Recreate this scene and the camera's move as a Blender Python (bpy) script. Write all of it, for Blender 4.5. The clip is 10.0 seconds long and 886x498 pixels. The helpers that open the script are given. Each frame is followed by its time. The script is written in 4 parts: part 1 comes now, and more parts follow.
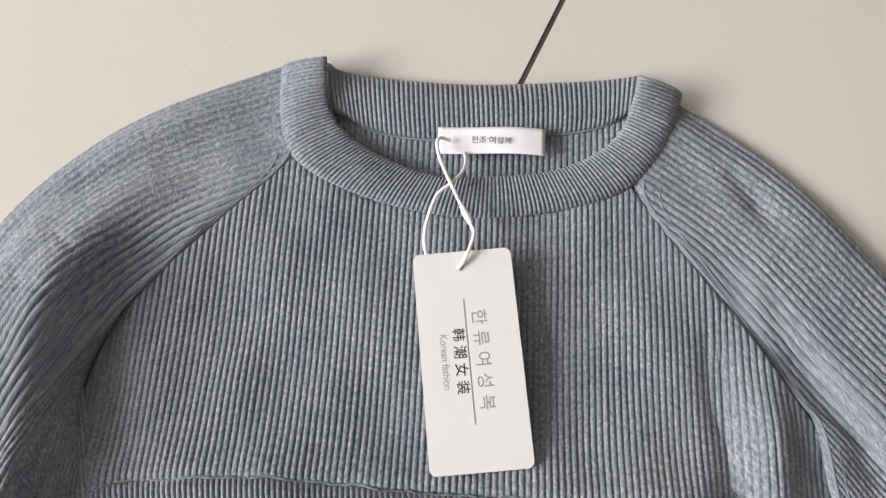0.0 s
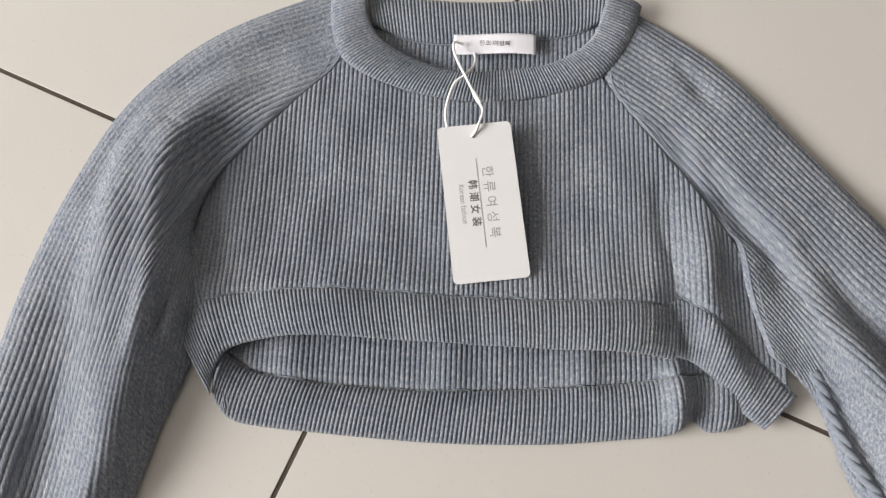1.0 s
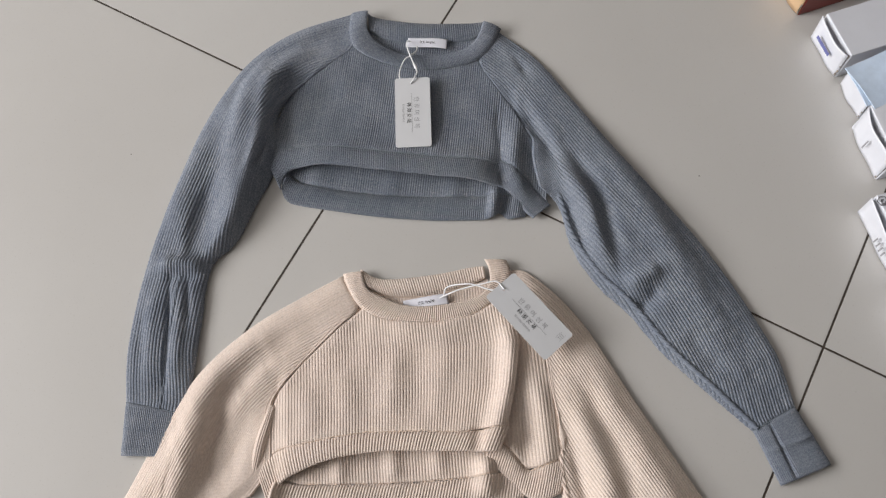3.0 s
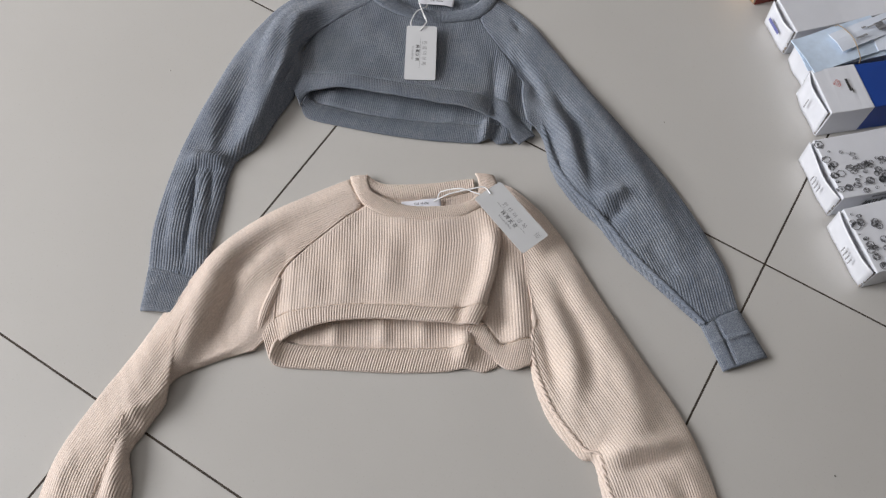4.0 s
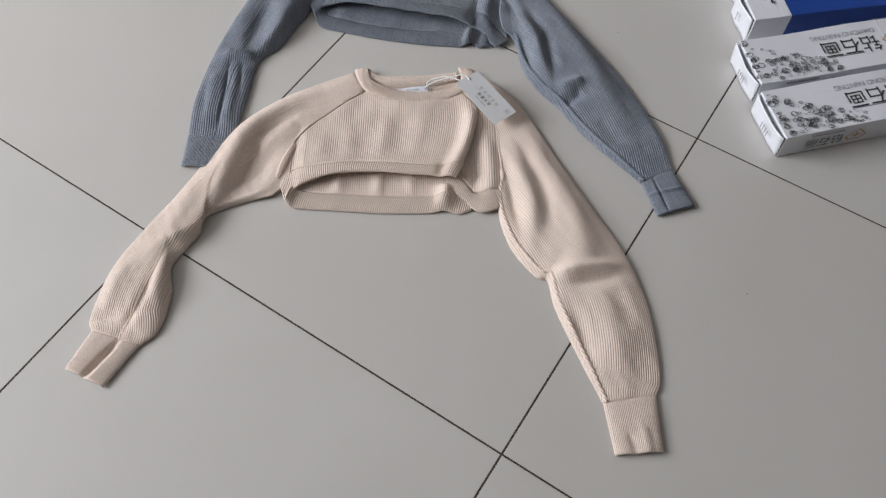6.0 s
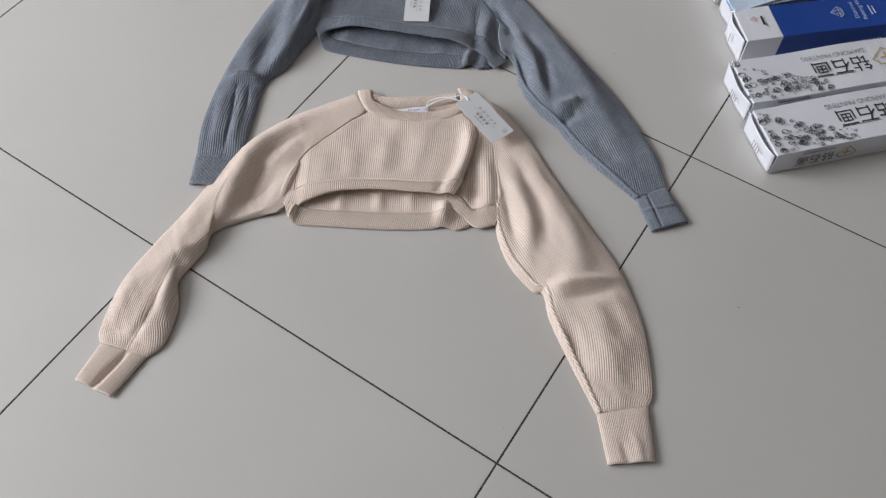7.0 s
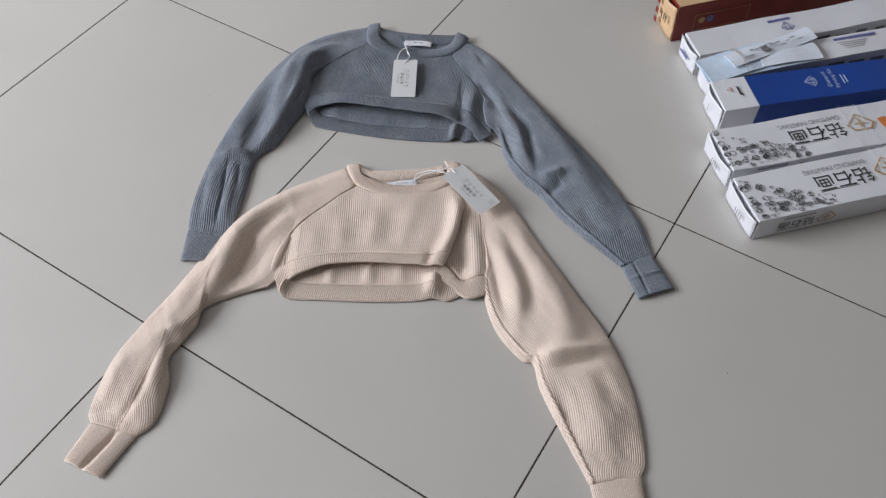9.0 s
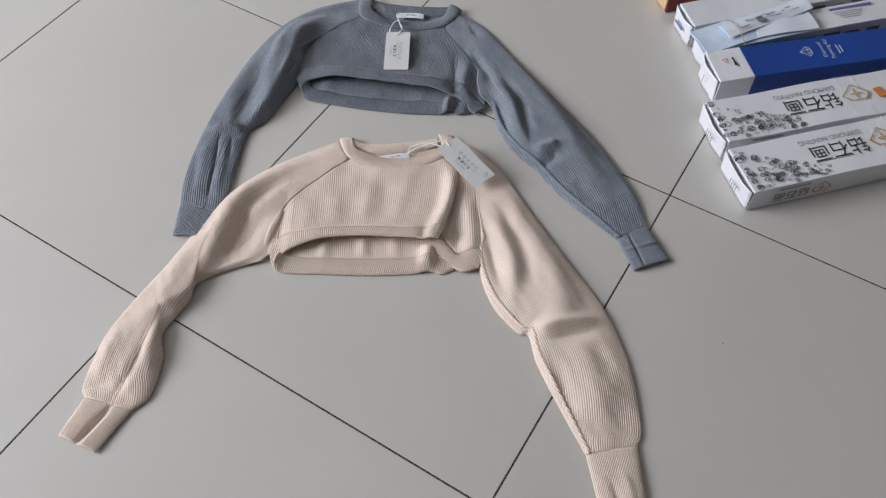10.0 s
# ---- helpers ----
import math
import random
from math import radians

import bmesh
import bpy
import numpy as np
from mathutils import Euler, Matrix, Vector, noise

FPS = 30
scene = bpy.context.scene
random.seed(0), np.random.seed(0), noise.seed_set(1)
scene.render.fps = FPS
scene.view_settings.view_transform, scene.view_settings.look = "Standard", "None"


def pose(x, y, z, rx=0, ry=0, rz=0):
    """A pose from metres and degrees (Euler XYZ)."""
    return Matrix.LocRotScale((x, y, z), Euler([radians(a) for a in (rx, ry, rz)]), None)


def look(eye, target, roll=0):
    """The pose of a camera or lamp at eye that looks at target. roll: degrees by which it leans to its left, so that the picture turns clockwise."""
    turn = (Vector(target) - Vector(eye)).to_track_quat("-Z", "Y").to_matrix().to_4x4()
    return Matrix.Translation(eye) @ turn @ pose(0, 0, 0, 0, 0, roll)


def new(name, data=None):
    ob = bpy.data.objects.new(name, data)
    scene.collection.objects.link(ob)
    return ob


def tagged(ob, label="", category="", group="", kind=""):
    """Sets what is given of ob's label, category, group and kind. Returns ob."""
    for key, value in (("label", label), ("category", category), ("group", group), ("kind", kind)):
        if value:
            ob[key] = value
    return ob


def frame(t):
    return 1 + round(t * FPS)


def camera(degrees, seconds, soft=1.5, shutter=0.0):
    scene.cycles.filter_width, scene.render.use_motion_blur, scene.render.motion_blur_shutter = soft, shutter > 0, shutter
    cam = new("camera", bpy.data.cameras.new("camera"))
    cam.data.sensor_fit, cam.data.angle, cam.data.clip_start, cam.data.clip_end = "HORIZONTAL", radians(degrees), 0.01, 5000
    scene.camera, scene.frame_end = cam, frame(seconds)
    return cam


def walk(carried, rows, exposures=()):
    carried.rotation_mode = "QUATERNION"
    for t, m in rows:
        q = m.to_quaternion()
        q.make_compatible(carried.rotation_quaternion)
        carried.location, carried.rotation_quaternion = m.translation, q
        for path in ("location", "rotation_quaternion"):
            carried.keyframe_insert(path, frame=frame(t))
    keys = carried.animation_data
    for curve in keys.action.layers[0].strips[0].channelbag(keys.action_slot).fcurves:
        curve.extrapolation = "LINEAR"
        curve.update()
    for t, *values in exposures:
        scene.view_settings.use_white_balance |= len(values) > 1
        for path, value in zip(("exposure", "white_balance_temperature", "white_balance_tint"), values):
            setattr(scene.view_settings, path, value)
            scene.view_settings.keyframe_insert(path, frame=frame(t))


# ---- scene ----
cam = camera(56.4, 10.0, soft=1.35)
PATH = [
    (0, (0.058, 0.578, 0.381), (-0.221, 1.121, -1.524), -1.8),
    (0.5, (0.06, 0.559, 0.396), (-0.202, 1.051, -1.525), -3.7),
    (1, (0.09, 0.486, 0.484), (-0.162, 0.974, -1.439), -2.8),
    (1.5, (0.116, 0.455, 0.588), (-0.144, 0.897, -1.345), -5.6),
    (2, (0.166, 0.415, 0.758), (-0.104, 0.831, -1.179), -6.6),
    (2.5, (0.218, 0.292, 0.855), (-0.085, 0.867, -1.037), -1.1),
    (2.7, (0.282, 0.267, 0.903), (-0.096, 0.805, -0.986), -8.0),
    (3.8, (0.436, 0.006, 0.967), (0.011, 0.787, -0.824), 3.1),
    (4, (0.472, -0.032, 0.971), (0.028, 0.749, -0.815), 2.4),
    (4.5, (0.542, -0.123, 0.977), (0.062, 0.648, -0.806), 0.1),
    (5, (0.608, -0.239, 0.988), (0.115, 0.552, -0.781), -0.6),
    (5.2, (0.642, -0.264, 0.991), (0.136, 0.544, -0.767), -0.7),
    (6.3, (0.711, -0.292, 1.056), (0.149, 0.554, -0.667), -0.0),
    (6.5, (0.723, -0.292, 1.057), (0.134, 0.558, -0.655), -1.0),
    (7, (0.73, -0.3, 1.068), (0.139, 0.556, -0.64), -1.4),
    (7.5, (0.73, -0.302, 1.068), (0.136, 0.566, -0.633), -1.4),
    (8, (0.73, -0.29, 1.082), (0.114, 0.616, -0.591), -1.4),
    (8.5, (0.733, -0.29, 1.087), (0.088, 0.67, -0.545), -1.6),
    (9, (0.733, -0.294, 1.086), (0.089, 0.679, -0.538), -1.6),
    (9.5, (0.738, -0.296, 1.08), (0.1, 0.669, -0.552), -1.8),
    (10, (0.734, -0.301, 1.073), (0.124, 0.649, -0.578), -1.3),
]
EXPOSURE = [(0, 0.82, 6800, 10), (0.5, 0.80, 6800, 10), (1, 0.72, 6800, 11), (1.5, 0.56, 6800, 11.5), (2, 0.40, 6700, 11.5), (2.5, 0.22, 6550, 11.5), (4, 0.14, 6300, 11), (6.5, 0.12, 6150, 11), (10, 0.12, 6100, 11)]
walk(cam, [(t, look(eye, target, roll)) for t, eye, target, roll in PATH], EXPOSURE)

# ---- world and light ----
world = bpy.data.worlds.new("world")
scene.world = world
world.use_nodes = True
wn = world.node_tree
sky = wn.nodes.new("ShaderNodeTexSky")
sky.sky_type = "NISHITA"
sky.sun_disc = False
sky.sun_elevation, sky.sun_rotation = radians(50), radians(200)
wn.links.new(sky.outputs["Color"], wn.nodes["Background"].inputs["Color"])
wn.nodes["Background"].inputs["Strength"].default_value = 0.12

# The tile grid runs along x and y; the room is turned 45 degrees to it.
ROOM = pose(0.3, 0.3, 0, 0, 0, 45)


def window_light(name, m, w, h, watts, colour):
    lamp = bpy.data.lights.new(name, "AREA")
    lamp.shape, lamp.size, lamp.size_y = "RECTANGLE", w, h
    lamp.energy, lamp.color = watts, colour
    ob = new(name, lamp)
    ob.matrix_world = m
    return ob


# ---- materials ----
def principled(name, colour=(0.8, 0.8, 0.8), rough=0.6):
    m = bpy.data.materials.new(name)
    m.use_nodes = True
    b = m.node_tree.nodes["Principled BSDF"]
    b.inputs["Base Color"].default_value = (*colour, 1)
    b.inputs["Roughness"].default_value = rough
    return m, m.node_tree, b


def ramp(nt, fac, stops):
    r = nt.nodes.new("ShaderNodeValToRGB")
    els = r.color_ramp.elements
    while len(els) < len(stops):
        els.new(0.5)
    for e, (pos, col) in zip(els, stops):
        e.position, e.color = pos, (*col, 1)
    nt.links.new(fac, r.inputs["Fac"])
    return r.outputs["Color"]


def noise_node(nt, coord, scale, detail=4.0, rough=0.6):
    n = nt.nodes.new("ShaderNodeTexNoise")
    n.inputs["Scale"].default_value, n.inputs["Detail"].default_value = scale, detail
    n.inputs["Roughness"].default_value = rough
    nt.links.new(coord, n.inputs["Vector"])
    return n.outputs["Fac"]


def mixed(nt, fac, a, b, mode="MIX"):
    """Mixes two colours; fac is a socket or a number."""
    n = nt.nodes.new("ShaderNodeMix")
    n.data_type, n.blend_type = "RGBA", mode
    for sock, v in ((n.inputs[0], fac), (n.inputs[6], a), (n.inputs[7], b)):
        if isinstance(v, (int, float)):
            sock.default_value = v
        elif isinstance(v, tuple):
            sock.default_value = (*v, 1)
        else:
            nt.links.new(v, sock)
    return n.outputs[2]


def bumped(nt, b, height, strength, distance):
    n = nt.nodes.new("ShaderNodeBump")
    n.inputs["Strength"].default_value, n.inputs["Distance"].default_value = strength, distance
    nt.links.new(height, n.inputs["Height"])
    nt.links.new(n.outputs["Normal"], b.inputs["Normal"])


RIB = 0.003


def maths(nt, op, a, b=0.0):
    n = nt.nodes.new("ShaderNodeMath")
    n.operation = op
    for sock, v in ((n.inputs[0], a), (n.inputs[1], b)):
        if isinstance(v, (int, float)):
            sock.default_value = v
        else:
            nt.links.new(v, sock)
    return n.outputs[0]


def knit(name, dark, mid, light, vary):
    """Melange yarn: flecks, dyed streaks along and across, and V-shaped stitches on each rib.
    The UV map has one rib to RIB in u and metres in v."""
    m, nt, b = principled(name, mid, 0.95)
    uv = nt.nodes.new("ShaderNodeUVMap").outputs["UV"]
    ob = nt.nodes.new("ShaderNodeTexCoord").outputs["Object"]

    def stretched(su, sv, detail, rough):
        mp = nt.nodes.new("ShaderNodeMapping")
        mp.inputs["Scale"].default_value = (su, sv, 1)
        nt.links.new(uv, mp.inputs["Vector"])
        return noise_node(nt, mp.outputs["Vector"], 1.0, detail, rough)

    fleck = stretched(900, 500, 3.0, 0.75)
    streak = stretched(260, 28, 2.0, 0.6)
    course = stretched(14, 420, 2.0, 0.6)
    patch = noise_node(nt, ob, 16, 4.0, 0.65)
    base = ramp(nt, fleck, [(0.32, dark), (0.5, mid), (0.68, light)])

    def tint(fac, k):
        lo, hi = (1 - k, 1 - 0.92 * k, 1 - 0.75 * k), (1 + 0.8 * k, 1 + 0.66 * k, 1 + 0.45 * k)
        return ramp(nt, fac, [(0.3, lo), (0.7, hi)])

    mottle = noise_node(nt, ob, 420, 3.0, 0.7)
    c = base
    for fac, k in ((patch, vary), (streak, 0.8 * vary), (course, 0.7 * vary), (mottle, 1.1 * vary)):
        c = mixed(nt, 1.0, c, tint(fac, k), "MULTIPLY")
    xyz = nt.nodes.new("ShaderNodeSeparateXYZ")
    nt.links.new(uv, xyz.inputs[0])
    across = maths(nt, "ABSOLUTE", maths(nt, "SUBTRACT", maths(nt, "FRACT", maths(nt, "DIVIDE", xyz.outputs[0], RIB)), 0.5))
    along = maths(nt, "ADD", maths(nt, "DIVIDE", xyz.outputs[1], 0.0017), maths(nt, "MULTIPLY", across, 1.1))
    wobble = maths(nt, "ADD", along, maths(nt, "MULTIPLY", fleck, 0.35))
    stitch = maths(nt, "SINE", maths(nt, "MULTIPLY", wobble, 2 * math.pi))
    loop = ramp(nt, maths(nt, "ADD", maths(nt, "MULTIPLY", stitch, 0.5), 0.5), [(0.0, (0.0, 0.0, 0.0)), (0.45, (0.85, 0.85, 0.85)), (1.0, (1, 1, 1))])
    nt.links.new(c, b.inputs["Base Color"])
    bumped(nt, b, mixed(nt, 0.5, loop, fleck), 0.3, 0.0006)
    b.inputs["Sheen Weight"].default_value = 0.2
    b.inputs["Sheen Roughness"].default_value = 0.5
    return m


def plain(name, colour, rough=0.6, vary=0.06, scale=30.0, bump=0.0):
    """A paint, paper or board with slight tone changes and, where asked, a fine relief."""
    m, nt, b = principled(name, colour, rough)
    ob = nt.nodes.new("ShaderNodeTexCoord").outputs["Object"]
    f = noise_node(nt, ob, scale, 5.0)
    lo, hi = tuple(c * (1 - vary) for c in colour), tuple(min(1, c * (1 + vary)) for c in colour)
    nt.links.new(ramp(nt, f, [(0.3, lo), (0.7, hi)]), b.inputs["Base Color"])
    if bump:
        bumped(nt, b, noise_node(nt, ob, scale * 8, 3.0), bump, 0.0005)
    return m


def tile_material():
    """Polished porcelain: faint clouds, fine specks, a little unevenness and wear in the gloss."""
    m, nt, b = principled("porcelain_tile", (0.6, 0.56, 0.51), 0.3)
    geo = nt.nodes.new("ShaderNodeNewGeometry").outputs["Position"]
    info = nt.nodes.new("ShaderNodeObjectInfo").outputs["Random"]
    cloud = noise_node(nt, geo, 3.5, 6.0, 0.6)
    speck = noise_node(nt, geo, 420, 2.0, 0.5)
    base = ramp(nt, cloud, [(0.3, (0.506, 0.489, 0.461)), (0.7, (0.532, 0.516, 0.488))])
    dots = ramp(nt, speck, [(0.25, (0.9, 0.89, 0.87)), (0.36, (1, 1, 1))])
    tone = ramp(nt, info, [(0.0, (0.975, 0.97, 0.965)), (1.0, (1, 1, 1))])
    c = mixed(nt, 1.0, mixed(nt, 1.0, base, dots, "MULTIPLY"), tone, "MULTIPLY")
    nt.links.new(c, b.inputs["Base Color"])
    smear = noise_node(nt, geo, 9, 5.0, 0.65)
    r = ramp(nt, smear, [(0.25, (0.30, 0.30, 0.30)), (0.8, (0.38, 0.38, 0.38))])
    nt.links.new(r, b.inputs["Roughness"])
    bumped(nt, b, noise_node(nt, geo, 14, 2.0), 0.05, 0.002)
    return m


GREY_KNIT = knit("grey_knit", (0.086, 0.112, 0.156), (0.184, 0.213, 0.260), (0.335, 0.346, 0.370), 0.19)
CREAM_KNIT = knit("cream_knit", (0.545, 0.45, 0.37), (0.70, 0.580, 0.50), (0.79, 0.70, 0.62), 0.045)
# seam thread darkened so that the seams read as shaded grooves
GREY_SEAM_SHADE = plain("grey_seam_shade", (0.15, 0.175, 0.20), 0.95, 0.2, 300)
CREAM_SEAM_SHADE = plain("cream_seam_shade", (0.60, 0.47, 0.37), 0.95, 0.15, 300)
TILE = tile_material()
GROUT = plain("dark_grout", (0.055, 0.042, 0.032), 0.9, 0.35, 60)
# walls and ceiling stay out of view; dark tones hold down bounced light
WALL = plain("wall_paint", (0.26, 0.245, 0.23), 0.8, 0.03, 3, 0.2)
CEILING = plain("ceiling_paint", (0.32, 0.31, 0.30), 0.85, 0.02, 3)
CARD = plain("tag_card", (0.635, 0.638, 0.644), 0.55, 0.015, 40)
INK = plain("black_ink", (0.03, 0.03, 0.03), 0.6, 0.2, 200)
PALE_INK = plain("pale_ink", (0.27, 0.27, 0.28), 0.6, 0.1, 200)
STRING = plain("white_cord", (0.82, 0.82, 0.82), 0.7, 0.05, 300, 0.4)
SATIN = plain("white_satin", (0.72, 0.72, 0.77), 0.4, 0.03, 60)
BOX_WHITE = plain("white_carton", (0.70, 0.71, 0.75), 0.45, 0.04, 14, 0.1)
BOX_INNER = plain("carton_edge", (0.32, 0.28, 0.24), 0.9, 0.3, 80)
BOX_BLUE = plain("blue_carton", (0.012, 0.055, 0.29), 0.35, 0.08, 14)
BOX_RED = plain("red_carton", (0.20, 0.022, 0.015), 0.4, 0.1, 14)
BOX_TAN = plain("tan_carton", (0.62, 0.42, 0.24), 0.5, 0.06, 20)
GOLD_INK = plain("gold_ink", (0.42, 0.26, 0.09), 0.45, 0.1, 60)
ORANGE_INK = plain("orange_ink", (0.62, 0.20, 0.05), 0.5, 0.1, 60)
GEM_INK = plain("gem_print", (0.16, 0.16, 0.17), 0.5, 0.75, 260)
PAPER = plain("leaflet_paper", (0.72, 0.77, 0.86), 0.7, 0.03, 40)


# ---- building helpers ----
def mesh_of(name, co, faces, uv=None, smooth=True):
    """A mesh from arrays: co (n, 3), faces (k, 4), uv (n, 2)."""
    co, faces = np.asarray(co, np.float32), np.asarray(faces, np.int32)
    me = bpy.data.meshes.new(name)
    n, k = len(co), len(faces)
    me.vertices.add(n)
    me.vertices.foreach_set("co", co.ravel())
    me.loops.add(4 * k)
    me.loops.foreach_set("vertex_index", faces.ravel())
    me.polygons.add(k)
    me.polygons.foreach_set("loop_start", np.arange(0, 4 * k, 4, dtype=np.int32))
    me.update(calc_edges=True)
    me.polygons.foreach_set("use_smooth", np.full(k, smooth))
    if uv is not None:
        layer = me.uv_layers.new(name="UVMap")
        layer.data.foreach_set("uv", np.asarray(uv, np.float32)[faces.ravel()].ravel())
    me.validate()
    return me


def part(name, shape, material, parent=None, label="", m=None):
    """Links a bmesh or mesh as one object under its thing."""
    if isinstance(shape, bmesh.types.BMesh):
        me = bpy.data.meshes.new(name)
        shape.to_mesh(me)
        shape.free()
    else:
        me = shape
    me.materials.clear()
    me.materials.append(material)
    ob = new(name, me)
    if parent is not None:
        ob.parent = parent
    if m is not None:
        ob.matrix_basis = m
    if label:
        ob["label"] = label
    return ob


def smoothstep(x, a, b):
    t = np.clip((x - a) / (b - a), 0, 1)
    return t * t * (3 - 2 * t)


def curve(points, n, even=True):
    """n points along a Catmull-Rom curve through the given ones, evenly spaced by length."""
    p = np.asarray(points, float)
    if len(p) == 2:
        p = np.linspace(p[0], p[1], 3)
    q = np.vstack([2 * p[0] - p[1], p, 2 * p[-1] - p[-2]])
    t = np.linspace(0, 1, 13)[:-1][:, None]
    out = []
    for i in range(len(p) - 1):
        a, b, c, d = q[i:i + 4]
        out.append(0.5 * (2 * b + (c - a) * t + (2 * a - 5 * b + 4 * c - d) * t**2 + (3 * b - a - 3 * c + d) * t**3))
    c = np.vstack([*out, p[-1:]])
    s = np.r_[0, np.cumsum(np.linalg.norm(np.diff(c, axis=0), axis=1))]
    w = np.linspace(0, s[-1], n)
    return np.stack([np.interp(w, s, c[:, k]) for k in range(c.shape[1])], 1)


def coons(o, i, r, e, fade=1.0):
    """A plan patch (nu, nv, 2) between two long edges o, i and its start r and end e, whose shape fades inwards."""
    nv, nu = len(o), len(r)
    u, v = np.linspace(0, 1, nu)[:, None, None], np.linspace(0, 1, nv)[None, :, None]
    across = (1 - u) * o[None] + u * i[None]
    start = r[:, None] - (1 - u) * o[0] - u * i[0]
    end = e[:, None] - (1 - u) * o[-1] - u * i[-1]
    return across + (1 - v) ** fade * start + v ** fade * end


def ridge(xy, line, height, width):
    """A soft fold of the cloth along a line, dying out at its ends; negative heights are valleys."""
    pts = curve(line, 10)
    d2 = np.full(xy.shape[:-1], 1e9)
    along = np.zeros(xy.shape[:-1])
    for k, (a, b) in enumerate(zip(pts[:-1], pts[1:])):
        ab = b - a
        t = np.clip(((xy - a) @ ab) / (ab @ ab + 1e-12), 0, 1)
        d = ((xy - a - t[..., None] * ab) ** 2).sum(-1)
        near = d < d2
        d2, along = np.where(near, d, d2), np.where(near, (k + t) / 9, along)
    ends = 0.25 + 0.75 * smoothstep(np.minimum(along, 1 - along), 0.0, 0.3)
    return height * ends * np.exp(-d2 / width**2)


def ripple(xy, amount, seed, size=0.05):
    """Gentle unevenness of lying cloth."""
    rng = np.random.RandomState(seed)
    z = 0
    for _ in range(7):
        k = rng.normal(size=2)
        k *= 2 * math.pi / (size * rng.uniform(0.7, 1.8)) / np.linalg.norm(k)
        z = z + np.sin(xy @ k + rng.uniform(0, 6.3)) * rng.uniform(0.4, 1)
    return amount * z / 3


def cloth(name, plan, z, ribs, amp, parent, material, thick=0.0022, label="", seed=0, sharp=0.5, groove=(0, 0), phase=None):
    """A ribbed knit sheet over plan (nu, nv, 2) at heights z; the ribs run along v, or where phase, counted in ribs, is whole."""
    nu, nv = z.shape
    far = np.linspace(0, 1, nv)[None, :] * np.linalg.norm(plan[nu // 2, 1:] - plan[nu // 2, :-1], axis=-1).sum()
    z = z - groove[0] * np.exp(-(far / 0.0025) ** 2) - groove[1] * np.exp(-((far[:, -1:] - far) / 0.0025) ** 2)
    p = np.concatenate([plan, z[..., None]], -1)
    du, dv = np.gradient(p, axis=0), np.gradient(p, axis=1)
    n = np.cross(du, dv)
    n /= np.linalg.norm(n, axis=-1, keepdims=True) + 1e-12
    if n[..., 2].mean() < 0:
        n = -n
    u = np.linspace(0, 1, nu)[:, None]
    v = np.linspace(0, 1, nv)[None, :]
    rng = np.random.RandomState(seed)
    phase = u * ribs + 0 * v if phase is None else phase
    odd = rng.uniform(-0.1, 0.1, int(phase.max()) + 2)[phase.astype(int)]
    deep = 1 + 0.12 * np.sin(2 * math.pi * (rng.uniform(1, 3) * v + rng.uniform(2, 6) * u)) + odd
    prof = np.abs(np.sin(math.pi * phase)) ** sharp
    loops = deep * (1 + 0.06 * np.sin(2 * math.pi * v * nv / 3.1 + 40 * u))
    fade = np.minimum(1, np.minimum(v, 1 - v) * nv / 2 + 0.25)
    top = p + n * (amp * prof * loops * fade)[..., None]
    low = p - n * thick
    low[..., 2] = np.maximum(low[..., 2], 0.0006)
    top[..., 2] = np.maximum(top[..., 2], 0.0012)
    ids = np.arange(nu * nv).reshape(nu, nv)
    quads = np.stack([ids[:-1, :-1], ids[1:, :-1], ids[1:, 1:], ids[:-1, 1:]], -1).reshape(-1, 4)
    step_u, step_v = max(1, (nu - 1) // 60), max(1, (nv - 1) // 60)
    rim = np.r_[ids[:, 0], ids[-1, 1:], ids[-2::-1, -1], ids[0, -2:0:-1]]
    m = nu * nv
    lowrim = m + np.arange(len(rim))
    nxt = np.roll(np.arange(len(rim)), -1)
    side = np.stack([rim, lowrim, lowrim[nxt], rim[nxt]], -1)
    iu, iv = np.unique(np.r_[np.arange(0, nu, step_u), nu - 1]), np.unique(np.r_[np.arange(0, nv, step_v), nv - 1])
    under = low[np.ix_(iu, iv)]
    uid = m + len(rim) + np.arange(len(iu) * len(iv)).reshape(len(iu), len(iv))
    back = np.stack([uid[:-1, :-1], uid[:-1, 1:], uid[1:, 1:], uid[1:, :-1]], -1).reshape(-1, 4)
    co = np.vstack([top.reshape(-1, 3), low.reshape(-1, 3)[rim], under.reshape(-1, 3)])
    length = np.linalg.norm(dv, axis=-1).sum(1).mean()
    uv = np.stack(np.broadcast_arrays(phase * RIB, v * length), -1)
    uvs = np.vstack([uv.reshape(-1, 2), uv.reshape(-1, 2)[rim], uv[np.ix_(iu, iv)].reshape(-1, 2)])
    return part(name, mesh_of(name, co, np.vstack([quads, side, back]), uvs), material, parent, label)


